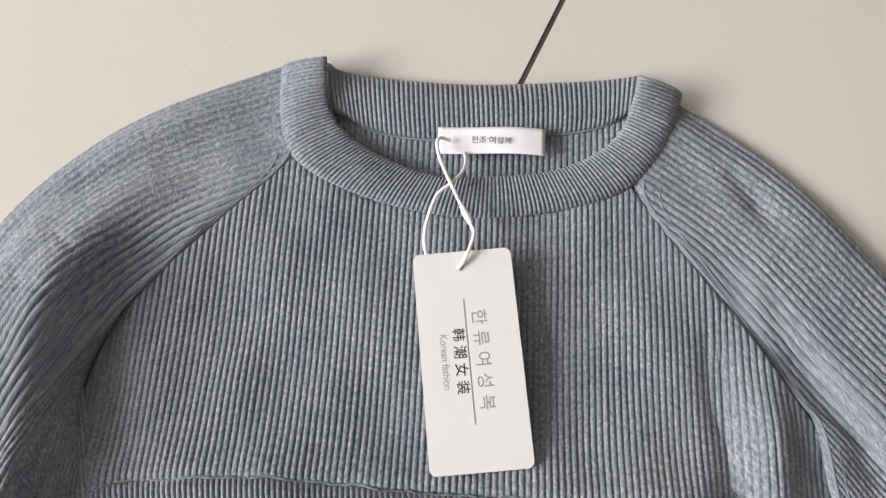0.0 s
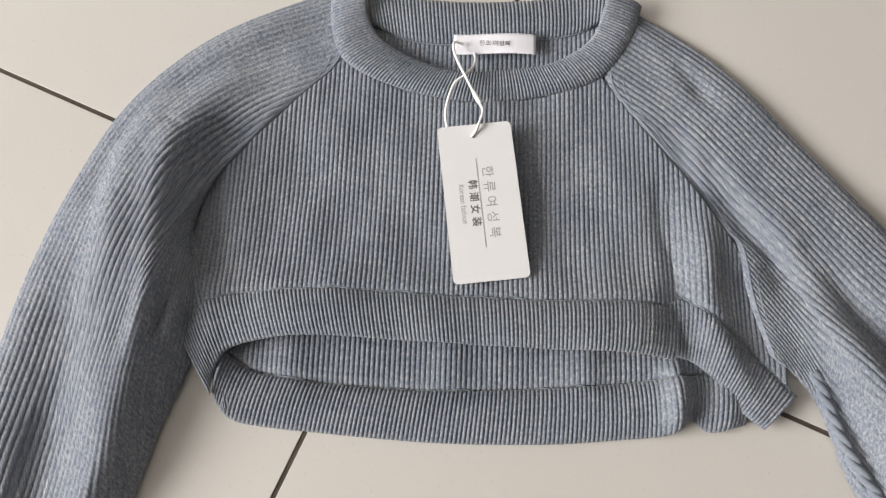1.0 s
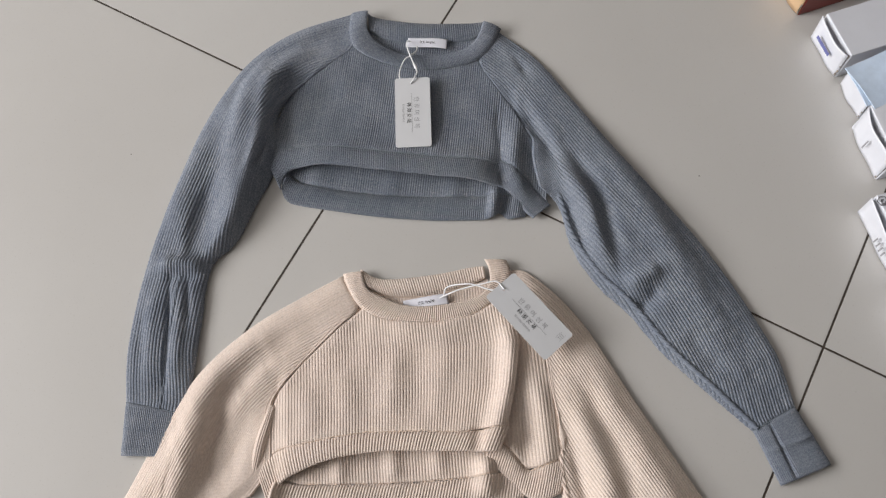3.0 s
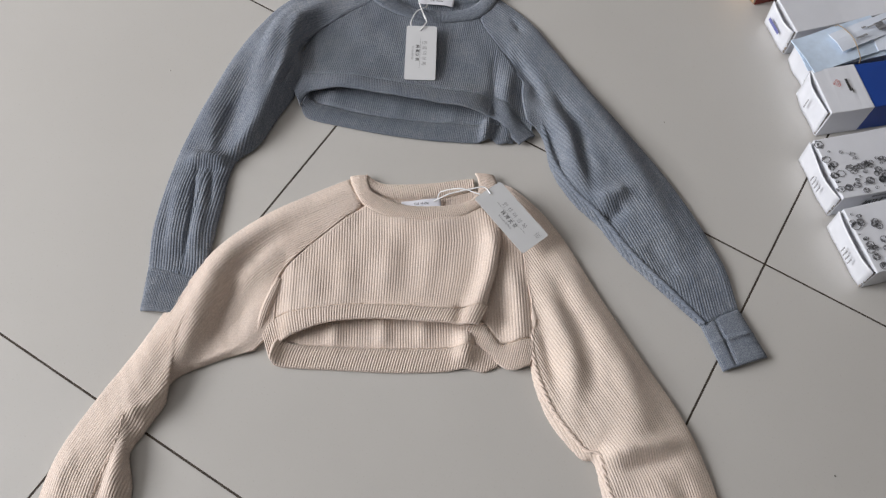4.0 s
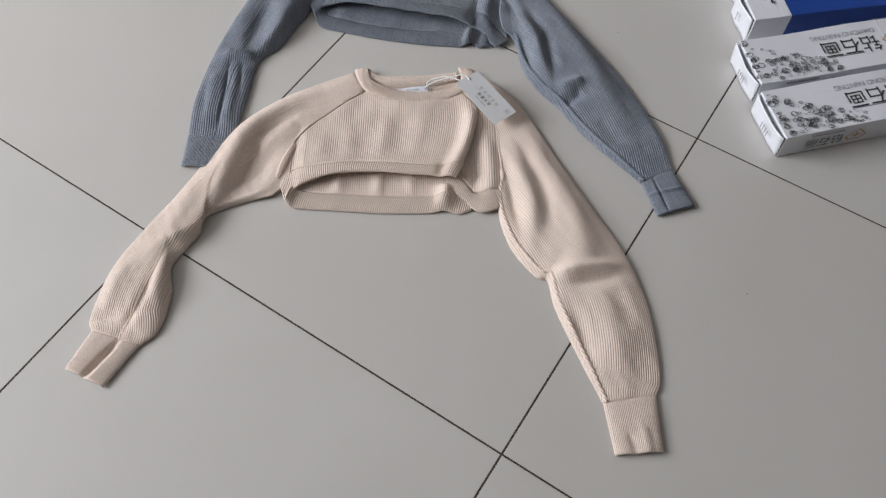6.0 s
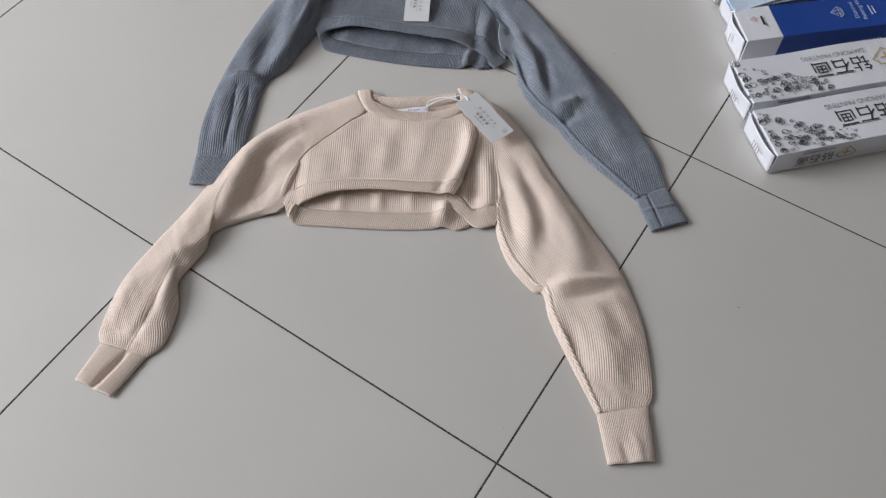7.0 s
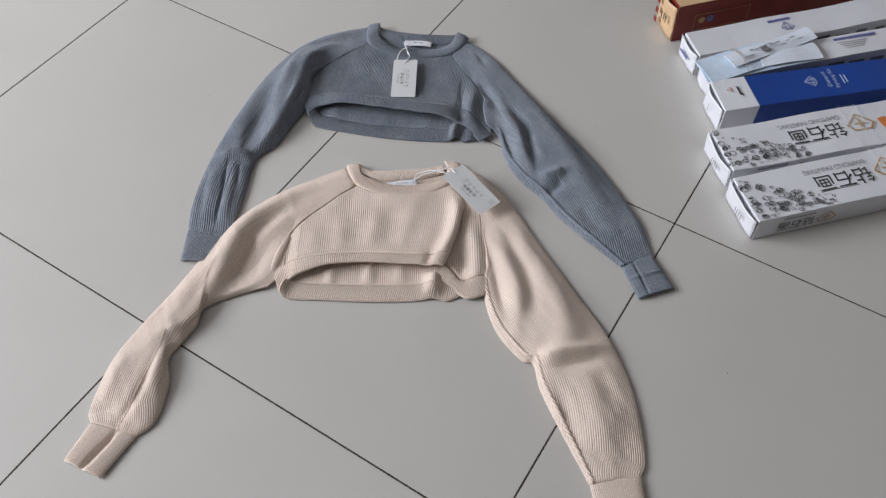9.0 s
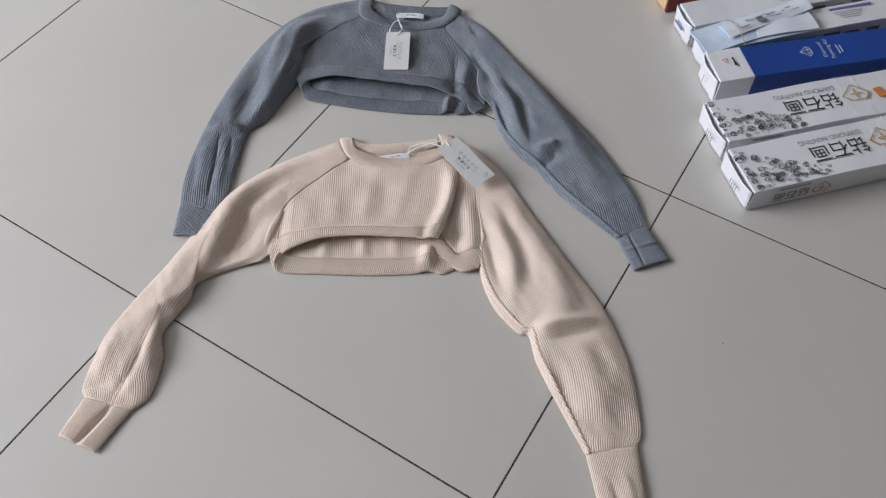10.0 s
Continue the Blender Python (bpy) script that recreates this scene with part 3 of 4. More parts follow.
GREY = dict(
    left_roll=[(-0.186, 0.012), (-0.175, -0.02), (-0.165, -0.05), (-0.152, -0.085), (-0.148, -0.100)],
    collar_lift=0.0025, lip=0.010, collar_round=0.0024, low=(0.015, 0.095), sleeve_amp=0.0012, pitch=0.0036, seed=1, amp=0.0011, lift=0.014, p0=-0.180, p1=0.112,
    front_top=[(-0.182, -0.005), (-0.1727, 0.036), (-0.1527, 0.064), (-0.1253, 0.0945), (-0.097, 0.1245), (-0.080, 0.115), (-0.057, 0.104), (-0.010, 0.0963), (0.036, 0.1023), (0.0697, 0.1163), (0.0932, 0.0837), (0.1167, 0.0555)],
    front_seam=[(-0.179, -0.058), (-0.172, -0.042), (-0.155, -0.034), (-0.10, -0.029), (-0.04, -0.031), (0.03, -0.033), (0.08, -0.031), (0.113, -0.032)],
    front_edge=[(-0.157, -0.092), (-0.156, -0.078), (-0.149, -0.066), (-0.13, -0.0605), (-0.10, -0.058), (-0.04, -0.060), (0.03, -0.062), (0.08, -0.062), (0.108, -0.064)],
    front_ribs=102, hem_ribs=126, front_folds=[([(0.118, 0.07), (0.114, 0.02), (0.112, -0.065)], -0.007, 0.012), ([(-0.14, 0.05), (-0.10, 0.03)], -0.002, 0.02), ([(-0.165, 0.02), (-0.16, -0.03)], -0.003, 0.012)],
    back_span=(-0.160, 0.150), back_top=[(-0.172, 0.0), (-0.10, 0.14), (-0.078, 0.155), (-0.050, 0.146), (-0.015, 0.145), (0.045, 0.152), (0.078, 0.166), (0.12, 0.05), (0.15, 0.0)], back_ribs=104,
    back_seam=[(-0.153, -0.066), (-0.135, -0.077), (-0.09, -0.083), (-0.03, -0.085), (0.03, -0.082), (0.075, -0.078), (0.108, -0.073), (0.122, -0.071), (0.150, -0.068)],
    back_edge=[(-0.157, -0.090), (-0.150, -0.102), (-0.135, -0.1075), (-0.09, -0.111), (-0.03, -0.114), (0.03, -0.113), (0.075, -0.109), (0.105, -0.105), (0.117, -0.097), (0.128, -0.103), (0.148, -0.098)],
    back_folds=[([(-0.12, -0.04), (-0.11, -0.09)], 0.003, 0.012), ([(-0.02, -0.05), (-0.02, -0.09)], 0.002, 0.01), ([(0.06, -0.05), (0.055, -0.09)], 0.003, 0.012), ([(0.109, -0.06), (0.107, -0.11)], 0.011, 0.007), ([(0.136, -0.06), (0.136, -0.11)], 0.004, 0.008), ([(-0.166, -0.06), (-0.164, -0.11)], 0.012, 0.010)], back_roll=0.004,
    side_span=(0.104, 0.172), side_top=[(0.10, 0.072), (0.1167, 0.0555), (0.138, 0.021), (0.148, 0.0078), (0.160, -0.02), (0.172, -0.05)],
    side_seam=[(0.104, -0.022), (0.1125, -0.026), (0.130, -0.038), (0.155, -0.060), (0.177, -0.081)],
    side_edge=[(0.104, -0.060), (0.118, -0.064), (0.132, -0.076), (0.146, -0.093), (0.157, -0.1008)],
    side_folds=[([(0.128, 0.035), (0.129, -0.04), (0.150, -0.09)], 0.009, 0.011), ([(0.108, 0.05), (0.107, -0.04)], -0.003, 0.006), ([(0.150, 0.0), (0.158, -0.05)], -0.003, 0.008)], side_ribs=23, side_hem_ribs=36,
    collar_outer=[(-0.107, 0.174), (-0.1045, 0.145), (-0.0935, 0.1215), (-0.057, 0.104), (-0.010, 0.0963), (0.036, 0.1023), (0.0697, 0.1163), (0.088, 0.142), (0.096, 0.168)],
    collar_inner=[(-0.083, 0.175), (-0.080, 0.150), (-0.064, 0.132), (-0.030, 0.117), (0.004, 0.117), (0.038, 0.124), (0.063, 0.142), (0.073, 0.171)],
    collar_back_seam=[(-0.078, 0.150), (-0.050, 0.140), (-0.015, 0.139), (0.045, 0.146), (0.073, 0.158)],
    collar_back_top=[(-0.084, 0.177), (-0.071, 0.173), (-0.014, 0.170), (0.044, 0.174), (0.076, 0.177)],
    collar_ribs=128,
    sleeves=[
        dict(blend=0.08, steep=0.8, lean=0.5, ribs=36, cuff_ribs=30, start=[(0.023, 0.605), (0.017, 0.571), (0.009, 0.552), (-0.030, 0.535), (-0.067, 0.517), (-0.096, 0.499), (-0.114, 0.476), (-0.120, 0.437)],
             outer=[(0.023, 0.605), (-0.050, 0.601), (-0.098, 0.588), (-0.138, 0.566), (-0.174, 0.533), (-0.214, 0.486), (-0.260, 0.415), (-0.288, 0.368), (-0.309, 0.328), (-0.327, 0.288), (-0.349, 0.228), (-0.360, 0.170)],
             inner=[(-0.120, 0.437), (-0.137, 0.400), (-0.166, 0.366), (-0.198, 0.326), (-0.236, 0.300), (-0.262, 0.228), (-0.285, 0.165), (-0.300, 0.138)],
             cuff_end=[(-0.375, 0.112), (-0.318, 0.093)],
             height=[(0, 0.012), (0.15, 0.018), (0.35, 0.030), (0.60, 0.034), (0.67, 0.021), (0.85, 0.016), (1, 0.010)], underarm=(0.62, 0.66, 0.0009),
             folds=[([(-0.082, 0.561), (-0.118, 0.548), (-0.144, 0.508), (-0.158, 0.457), (-0.181, 0.402), (-0.201, 0.355), (-0.223, 0.330)], 0.015, 0.020),
                    ([(-0.054, 0.569), (-0.094, 0.571), (-0.129, 0.555), (-0.157, 0.523), (-0.170, 0.490)], -0.006, 0.009), ([(-0.184, 0.476), (-0.215, 0.409), (-0.244, 0.352), (-0.262, 0.326)], -0.009, 0.022),
                    ([(-0.060, 0.560), (-0.098, 0.535), (-0.122, 0.495), (-0.135, 0.455), (-0.152, 0.415), (-0.178, 0.380), (-0.205, 0.345)], 0.016, 0.014), ([(-0.130, 0.460), (-0.150, 0.427), (-0.164, 0.397)], 0.004, 0.006), ([(-0.128, 0.450), (-0.145, 0.423), (-0.161, 0.404)], -0.006, 0.004), ([(-0.120, 0.443), (-0.124, 0.416), (-0.136, 0.408)], 0.009, 0.005), ([(-0.131, 0.432), (-0.143, 0.412)], 0.006, 0.003), ([(-0.136, 0.440), (-0.152, 0.414)], -0.004, 0.003),
                    ([(-0.297, 0.322), (-0.274, 0.317), (-0.250, 0.309), (-0.236, 0.305)], 0.009, 0.009), ([(-0.296, 0.303), (-0.268, 0.297), (-0.245, 0.290)], -0.004, 0.008), ([(0.01, 0.592), (-0.05, 0.588), (-0.10, 0.574), (-0.135, 0.553)], 0.009, 0.012), ([(-0.150, 0.405), (-0.172, 0.375), (-0.200, 0.345), (-0.232, 0.316), (-0.245, 0.306)], 0.010, 0.010),
                    ([(-0.300, 0.300), (-0.320, 0.23), (-0.335, 0.17)], 0.003, 0.010), ([(-0.283, 0.305), (-0.300, 0.23), (-0.318, 0.16)], -0.005, 0.0035), ([(-0.270, 0.300), (-0.286, 0.23), (-0.303, 0.16)], 0.003, 0.006), ([(-0.262, 0.300), (-0.274, 0.24)], -0.003, 0.004), ([(-0.322, 0.28), (-0.338, 0.20)], -0.002, 0.007)]),
        dict(fade=3.0, ribs=44, cuff_ribs=30, start=[(0.193, 0.527), (0.178, 0.502), (0.160, 0.480), (0.168, 0.442), (0.179, 0.407), (0.186, 0.367), (0.190, 0.351), (0.181, 0.321), (0.177, 0.284)],
             outer=[(0.193, 0.527), (0.232, 0.464), (0.256, 0.396), (0.281, 0.320), (0.306, 0.252), (0.334, 0.172), (0.354, 0.095), (0.366, 0.025), (0.368, -0.004), (0.363, -0.054)],
             inner=[(0.177, 0.284), (0.193, 0.252), (0.190, 0.199), (0.202, 0.146), (0.226, 0.100), (0.247, 0.044), (0.278, -0.012), (0.308, -0.064)],
             cuff_end=[(0.374, -0.122), (0.313, -0.127)],
             height=[(0, 0.012), (0.2, 0.026), (0.45, 0.034), (0.7, 0.026), (0.9, 0.015), (1, 0.010)], underarm=(0.93, 0.10, 0.0021), cuff_folds=[([(0.305, -0.090), (0.372, -0.088)], 0.0030, 0.0022), ([(0.327, -0.06), (0.331, -0.13)], -0.003, 0.0025)],
             folds=[([(0.189, 0.396), (0.196, 0.346), (0.205, 0.308)], -0.0095, 0.011), ([(0.205, 0.300), (0.221, 0.248), (0.219, 0.190), (0.222, 0.139)], 0.0081, 0.011), ([(0.203, 0.270), (0.203, 0.217), (0.201, 0.182)], -0.0068, 0.007),
                    ([(0.225, 0.330), (0.240, 0.265), (0.236, 0.206), (0.233, 0.161)], -0.0081, 0.009), ([(0.235, 0.440), (0.268, 0.380), (0.287, 0.266), (0.302, 0.155), (0.316, 0.053)], 0.0068, 0.020),
                    ([(0.232, 0.100), (0.250, 0.108), (0.270, 0.117)], -0.0081, 0.010), ([(0.228, 0.132), (0.256, 0.136), (0.278, 0.139)], 0.0081, 0.010), ([(0.205, 0.480), (0.215, 0.440)], -0.0054, 0.006), ([(0.275, 0.06), (0.30, 0.0)], -0.0041, 0.015), ([(0.190, 0.420), (0.180, 0.360)], 0.0041, 0.005)]),
    ])

CREAM = dict(
    left_roll=[(-0.133, 0.01), (-0.140, -0.012), (-0.147, -0.034), (-0.152, -0.054), (-0.156, -0.070)],
    skew=[(-0.07, -0.034), (-0.035, -0.020), (0.01, -0.006), (0.06, 0.004), (0.10, 0.0)], collar_lift=0.004, lip=0.003, collar_round=0.0012, low=(0.0, 0.06), sleeve_amp=0.0010, pitch=0.0031, seed=2, amp=0.0007, lift=0.010, p0=-0.134, p1=0.150,
    front_top=[(-0.134, 0.005), (-0.125, 0.025), (-0.096, 0.0573), (-0.051, 0.0965), (-0.024, 0.116), (-0.010, 0.104), (0.007, 0.0966), (0.0575, 0.090), (0.104, 0.0958), (0.130, 0.110), (0.150, 0.085)],
    front_seam=[(-0.150, -0.064), (-0.143, -0.050), (-0.125, -0.041), (-0.09, -0.036), (-0.031, -0.031), (0.03, -0.034), (0.0865, -0.039), (0.115, -0.037), (0.132, -0.036)],
    front_edge=[(-0.139, -0.098), (-0.130, -0.084), (-0.115, -0.072), (-0.0675, -0.0573), (-0.009, -0.053), (0.050, -0.0578), (0.0896, -0.0607), (0.118, -0.064)],
    front_ribs=82, hem_ribs=86, front_folds=[([(0.138, 0.09), (0.143, 0.05), (0.132, 0.0), (0.108, -0.065)], 0.012, 0.012), ([(0.10, -0.03), (0.092, -0.065)], -0.004, 0.008), ([(-0.01, 0.095), (0.0575, 0.082), (0.12, 0.098)], 0.005, 0.018), ([(0.012, 0.07), (0.004, 0.02), (0.0, -0.03)], 0.0014, 0.012), ([(0.072, 0.06), (0.060, 0.02), (0.050, -0.03)], 0.0016, 0.012), ([(-0.05, 0.05), (-0.045, -0.02)], 0.0016, 0.013), ([(0.035, 0.06), (0.028, -0.02)], -0.0009, 0.011), ([(-0.10, 0.03), (-0.085, -0.03)], 0.003, 0.017)],
    back_span=(-0.132, 0.150), back_top=[(-0.145, 0.0), (-0.05, 0.12), (-0.018, 0.142), (0.012, 0.129), (0.060, 0.127), (0.10, 0.135), (0.125, 0.140), (0.155, 0.02)], back_ribs=84,
    back_seam=[(-0.130, -0.072), (-0.10, -0.080), (-0.05, -0.084), (0.0046, -0.087), (0.06, -0.088), (0.10, -0.086), (0.150, -0.082)],
    back_edge=[(-0.138, -0.100), (-0.125, -0.1085), (-0.068, -0.1126), (0.0046, -0.1176), (0.070, -0.1178), (0.10, -0.1147), (0.122, -0.1190), (0.140, -0.1130)],
    back_folds=[([(-0.06, -0.04), (-0.06, -0.085)], 0.004, 0.010), ([(0.0, -0.04), (0.0, -0.085)], 0.004, 0.010), ([(0.05, -0.04), (0.05, -0.085)], 0.003, 0.010), ([(0.105, -0.06), (0.098, -0.115)], 0.012, 0.012), ([(-0.140, -0.06), (-0.138, -0.11)], 0.012, 0.010)], back_roll=0.004,
    side_span=(0.118, 0.192), side_top=[(0.118, 0.105), (0.150, 0.147), (0.1634, 0.106), (0.1786, 0.0543), (0.1837, 0.0012), (0.192, -0.05)],
    side_seam=[(0.112, -0.046), (0.128, -0.058), (0.145, -0.083), (0.160, -0.083), (0.192, -0.074)],
    side_edge=[(0.100, -0.072), (0.115, -0.082), (0.143, -0.112), (0.160, -0.118), (0.180, -0.112)],
    side_folds=[([(0.165, 0.03), (0.172, -0.05), (0.165, -0.11)], 0.007, 0.014), ([(0.150, -0.03), (0.146, -0.08)], -0.003, 0.008)], side_ribs=20, side_hem_ribs=34,
    collar_outer=[(-0.0465, 0.160), (-0.0435, 0.147), (-0.028, 0.117), (0.007, 0.0966), (0.0575, 0.090), (0.104, 0.0958), (0.140, 0.1217), (0.152, 0.143), (0.149, 0.160)],
    collar_inner=[(-0.024, 0.160), (-0.019, 0.139), (-0.004, 0.127), (0.030, 0.112), (0.072, 0.110), (0.110, 0.116), (0.126, 0.133), (0.127, 0.150), (0.123, 0.162)],
    collar_back_seam=[(-0.018, 0.140), (0.012, 0.127), (0.060, 0.125), (0.100, 0.133), (0.122, 0.140)],
    collar_back_top=[(-0.025, 0.163), (0.0, 0.150), (0.059, 0.150), (0.105, 0.155), (0.121, 0.154)],
    collar_ribs=98,
    sleeves=[
        dict(fade=4.0, ribs=42, cuff_ribs=30, start=[(-0.082, 0.246), (-0.082, 0.233), (-0.076, 0.201), (-0.100, 0.185), (-0.152, 0.156), (-0.195, 0.124), (-0.205, 0.083), (-0.215, 0.050), (-0.242, 0.027)],
             outer=[(-0.082, 0.246), (-0.141, 0.232), (-0.201, 0.215), (-0.265, 0.183), (-0.317, 0.136), (-0.380, 0.063), (-0.432, 0.009), (-0.481, -0.050), (-0.511, -0.120), (-0.510, -0.143)],
             inner=[(-0.242, 0.027), (-0.286, 0.025), (-0.342, 0.012), (-0.355, -0.016), (-0.378, -0.042), (-0.399, -0.066), (-0.400, -0.110), (-0.420, -0.161), (-0.447, -0.179)],
             cuff_end=[(-0.545, -0.192), (-0.495, -0.229)],
             height=[(0, 0.012), (0.15, 0.016), (0.35, 0.022), (0.55, 0.032), (0.7, 0.028), (0.9, 0.026), (1, 0.010)], underarm=(0.60, 0.62, 0.0006), cuff_folds=[([(-0.470, -0.165), (-0.525, -0.215)], -0.008, 0.005)],
             folds=[([(-0.120, 0.222), (-0.195, 0.203), (-0.270, 0.157), (-0.303, 0.085), (-0.344, 0.0), (-0.380, -0.055)], 0.011, 0.019), ([(-0.170, 0.182), (-0.240, 0.150), (-0.272, 0.083), (-0.318, 0.030)], -0.008, 0.014), ([(-0.215, 0.130), (-0.252, 0.078), (-0.290, 0.038)], -0.006, 0.018),
                    ([(-0.239, 0.036), (-0.292, 0.027), (-0.335, 0.012)], 0.005, 0.006), 
                    ([(-0.400, -0.022), (-0.372, -0.017), (-0.352, -0.004)], 0.006, 0.009), ([(-0.41, -0.040), (-0.376, -0.036)], -0.002, 0.009), ([(-0.397, -0.046), (-0.416, -0.088), (-0.416, -0.135)], 0.005, 0.011), ([(-0.455, -0.035), (-0.478, -0.085), (-0.493, -0.126)], 0.004, 0.012), ([(-0.405, -0.045), (-0.439, -0.115), (-0.474, -0.159)], -0.004, 0.007)]),
        dict(ribs=42, cuff_ribs=30, start=[(0.108, 0.194), (0.112, 0.150), (0.116, 0.096), (0.110, 0.043), (0.107, -0.009)],
             outer=[(0.108, 0.194), (0.132, 0.180), (0.168, 0.112), (0.196, 0.002), (0.223, -0.098), (0.245, -0.183), (0.249, -0.275), (0.232, -0.367), (0.217, -0.393)],
             inner=[(0.107, -0.009), (0.084, -0.069), (0.086, -0.133), (0.108, -0.186), (0.124, -0.198), (0.122, -0.240), (0.132, -0.310), (0.146, -0.387)],
             cuff_end=[(0.202, -0.466), (0.140, -0.457)],
             height=[(0, 0.014), (0.2, 0.020), (0.45, 0.031), (0.57, 0.036), (0.64, 0.026), (0.85, 0.025), (1, 0.010)], underarm=(0.94, 0.08, 0.0017), cuff_folds=[([(0.165, -0.43), (0.168, -0.47)], -0.003, 0.006), ([(0.185, -0.42), (0.183, -0.47)], 0.002, 0.006)],
             folds=[([(0.112, -0.010), (0.107, -0.072), (0.107, -0.115)], -0.006, 0.009), ([(0.122, 0.040), (0.133, -0.040), (0.128, -0.096), (0.113, -0.145)], 0.005, 0.012), ([(0.145, 0.060), (0.156, -0.052), (0.152, -0.104), (0.147, -0.143)], -0.004, 0.012),
                    ([(0.160, 0.060), (0.189, -0.094), (0.186, -0.168)], 0.004, 0.016), ([(0.115, -0.192), (0.157, -0.194), (0.198, -0.196), (0.236, -0.198)], 0.008, 0.010), ([(0.133, -0.213), (0.170, -0.216), (0.232, -0.216)], -0.004, 0.009),
                    ([(0.144, -0.241), (0.147, -0.286), (0.149, -0.347)], -0.004, 0.010), ([(0.182, -0.240), (0.186, -0.322), (0.180, -0.371)], 0.003, 0.015), ([(0.205, -0.225), (0.220, -0.300)], -0.003, 0.012), ([(0.131, -0.225), (0.134, -0.300)], 0.003, 0.006)]),
    ])

grey_sweater, grey_z = sweater((0.05, 0.40), -22.4, GREY, GREY_KNIT, GREY_SEAM_SHADE, "grey melange rib-knit cropped sweater with round collar lying on the tiles")
cream_sweater, cream_z = sweater((-0.07, 0.08), -12.0, CREAM, CREAM_KNIT, CREAM_SEAM_SHADE, "cream rib-knit cropped sweater with round collar, its front folded over")


# ---- swing tags and neck labels ----
def rounded_card(w, h, r, thick, hole=None):
    """A thin card with round corners and a punched hole (x, y, radius), as arrays of quads."""
    out = []
    for cx, cy, a0 in ((w / 2 - r, h / 2 - r, 0), (-w / 2 + r, h / 2 - r, 90), (-w / 2 + r, -h / 2 + r, 180), (w / 2 - r, -h / 2 + r, 270)):
        for k in range(9):
            a = radians(a0 + k * 90 / 8)
            out.append((cx + r * math.cos(a), cy + r * math.sin(a)))
    out = np.array(out)
    hx, hy, hr = hole
    ang = np.arctan2(out[:, 1] - hy, out[:, 0] - hx)
    inn = np.stack([hx + hr * np.cos(ang), hy + hr * np.sin(ang)], 1)
    n = len(out)
    ring = lambda p, z: np.concatenate([p, np.full((n, 1), z)], 1)
    co = np.vstack([ring(out, thick), ring(inn, thick), ring(out, 0), ring(inn, 0)])
    i = np.arange(n)
    j = np.roll(i, -1)
    f = np.vstack([np.stack(q, -1) for q in ((i, j, n + j, n + i), (2 * n + j, 2 * n + i, 3 * n + i, 3 * n + j), (2 * n + i, 2 * n + j, j, i), (n + i, n + j, 3 * n + j, 3 * n + i))])
    return mesh_of("card", co, f, smooth=False)


def swing_tag(m, label, sticker=False):
    w, h, t = 0.0450, 0.0985, 0.0007
    root = new("swing_tag")
    root.matrix_world = m
    tagged(root, label, "tag", "swing tags on the sweaters")
    part("card", rounded_card(w, h, 0.0032, t, (-0.001, h / 2 - 0.0075, 0.0016)), CARD, root)
    up = t + 0.0001
    down = lambda x, y: pose(x, y, up, 0, 0, -90)
    lettering("hangul_print", "한 류 여 성 복", 0.0078, PALE_INK, root, down(0.0046, -0.001), squeeze=1.02, thin=0.003)
    lettering("hanzi_print", "韩 潮 女 装", 0.0062, INK, root, down(-0.0052, -0.001), squeeze=0.98, thin=-0.006)
    lettering("latin_print", "Korean fashion", 0.0048, PALE_INK, root, down(-0.0118, -0.001), squeeze=0.85)
    part("printed_line", slab(0.0003, 0.056, 0.0001), PALE_INK, root, "", pose(-0.0012, -0.001, up))
    if sticker:
        for x0, y0, bw, bh in ((0.010, -0.038, 0.010, 0.0003), (0.010, -0.044, 0.010, 0.0003), (0.0075, -0.041, 0.0006, 0.004), (0.0100, -0.041, 0.0006, 0.004), (0.0125, -0.041, 0.0006, 0.004)):
            part("size_print", slab(bw, bh, 0.0001), PALE_INK, root, "", pose(x0, y0, up))
    return root


def room_path(points, zs):
    c = curve(points, 60)
    z = np.interp(np.linspace(0, 1, 60), np.linspace(0, 1, len(zs)), zs)
    return np.array([(ROOM @ Vector((a, b, h)))[:] for (a, b), h in zip(c, z)])


def tag_cord(name, strands, label):
    root = new("tag_string")
    first = Vector(room_path(*strands[0])[0])
    root.matrix_world = Matrix.Translation(first)
    tagged(root, label, "string", "tag strings")
    for pts, zs in strands:
        part("strand", mesh_of("strand", *tube(room_path(pts, zs) - np.array(first), 0.0009, 8)), STRING, root)
    return root, first


def neck_label(corners, z, words, label):
    """A woven label, slightly bowed; corners are its left, right and lower right in the room plan."""
    a, b, c = (Vector((*p, 0)) for p in corners)
    w, h = (b - a).length, (c - b).length
    ang = math.degrees(math.atan2((b - a).y, (b - a).x))
    mid = (a + c) / 2
    root = new("neck_label")
    root.matrix_world = ROOM @ pose(mid.x, mid.y, z, 0, 0, ang)
    tagged(root, label, "label", "woven neck labels")
    x, y = np.meshgrid(np.linspace(-w / 2, w / 2, 25), np.linspace(h / 2, -h / 2, 9), indexing="ij")
    zz = 0.0012 * np.sin(x / w * 5) + 0.0015 * np.cos(x / w * math.pi)
    ids = np.arange(x.size).reshape(x.shape)
    f = np.stack([ids[:-1, :-1], ids[:-1, 1:], ids[1:, 1:], ids[1:, :-1]], -1).reshape(-1, 4)
    cloth_me = mesh_of("cloth", np.stack([x, y, zz], -1).reshape(-1, 3), f)
    ob = part("cloth", cloth_me, SATIN, root)
    mod = ob.modifiers.new("thickness", "SOLIDIFY")
    mod.thickness = 0.0005
    lettering("woven_words", words, 0.0041, INK, root, pose(0.0, -0.001, 0.0031), thin=-0.01)
    return root


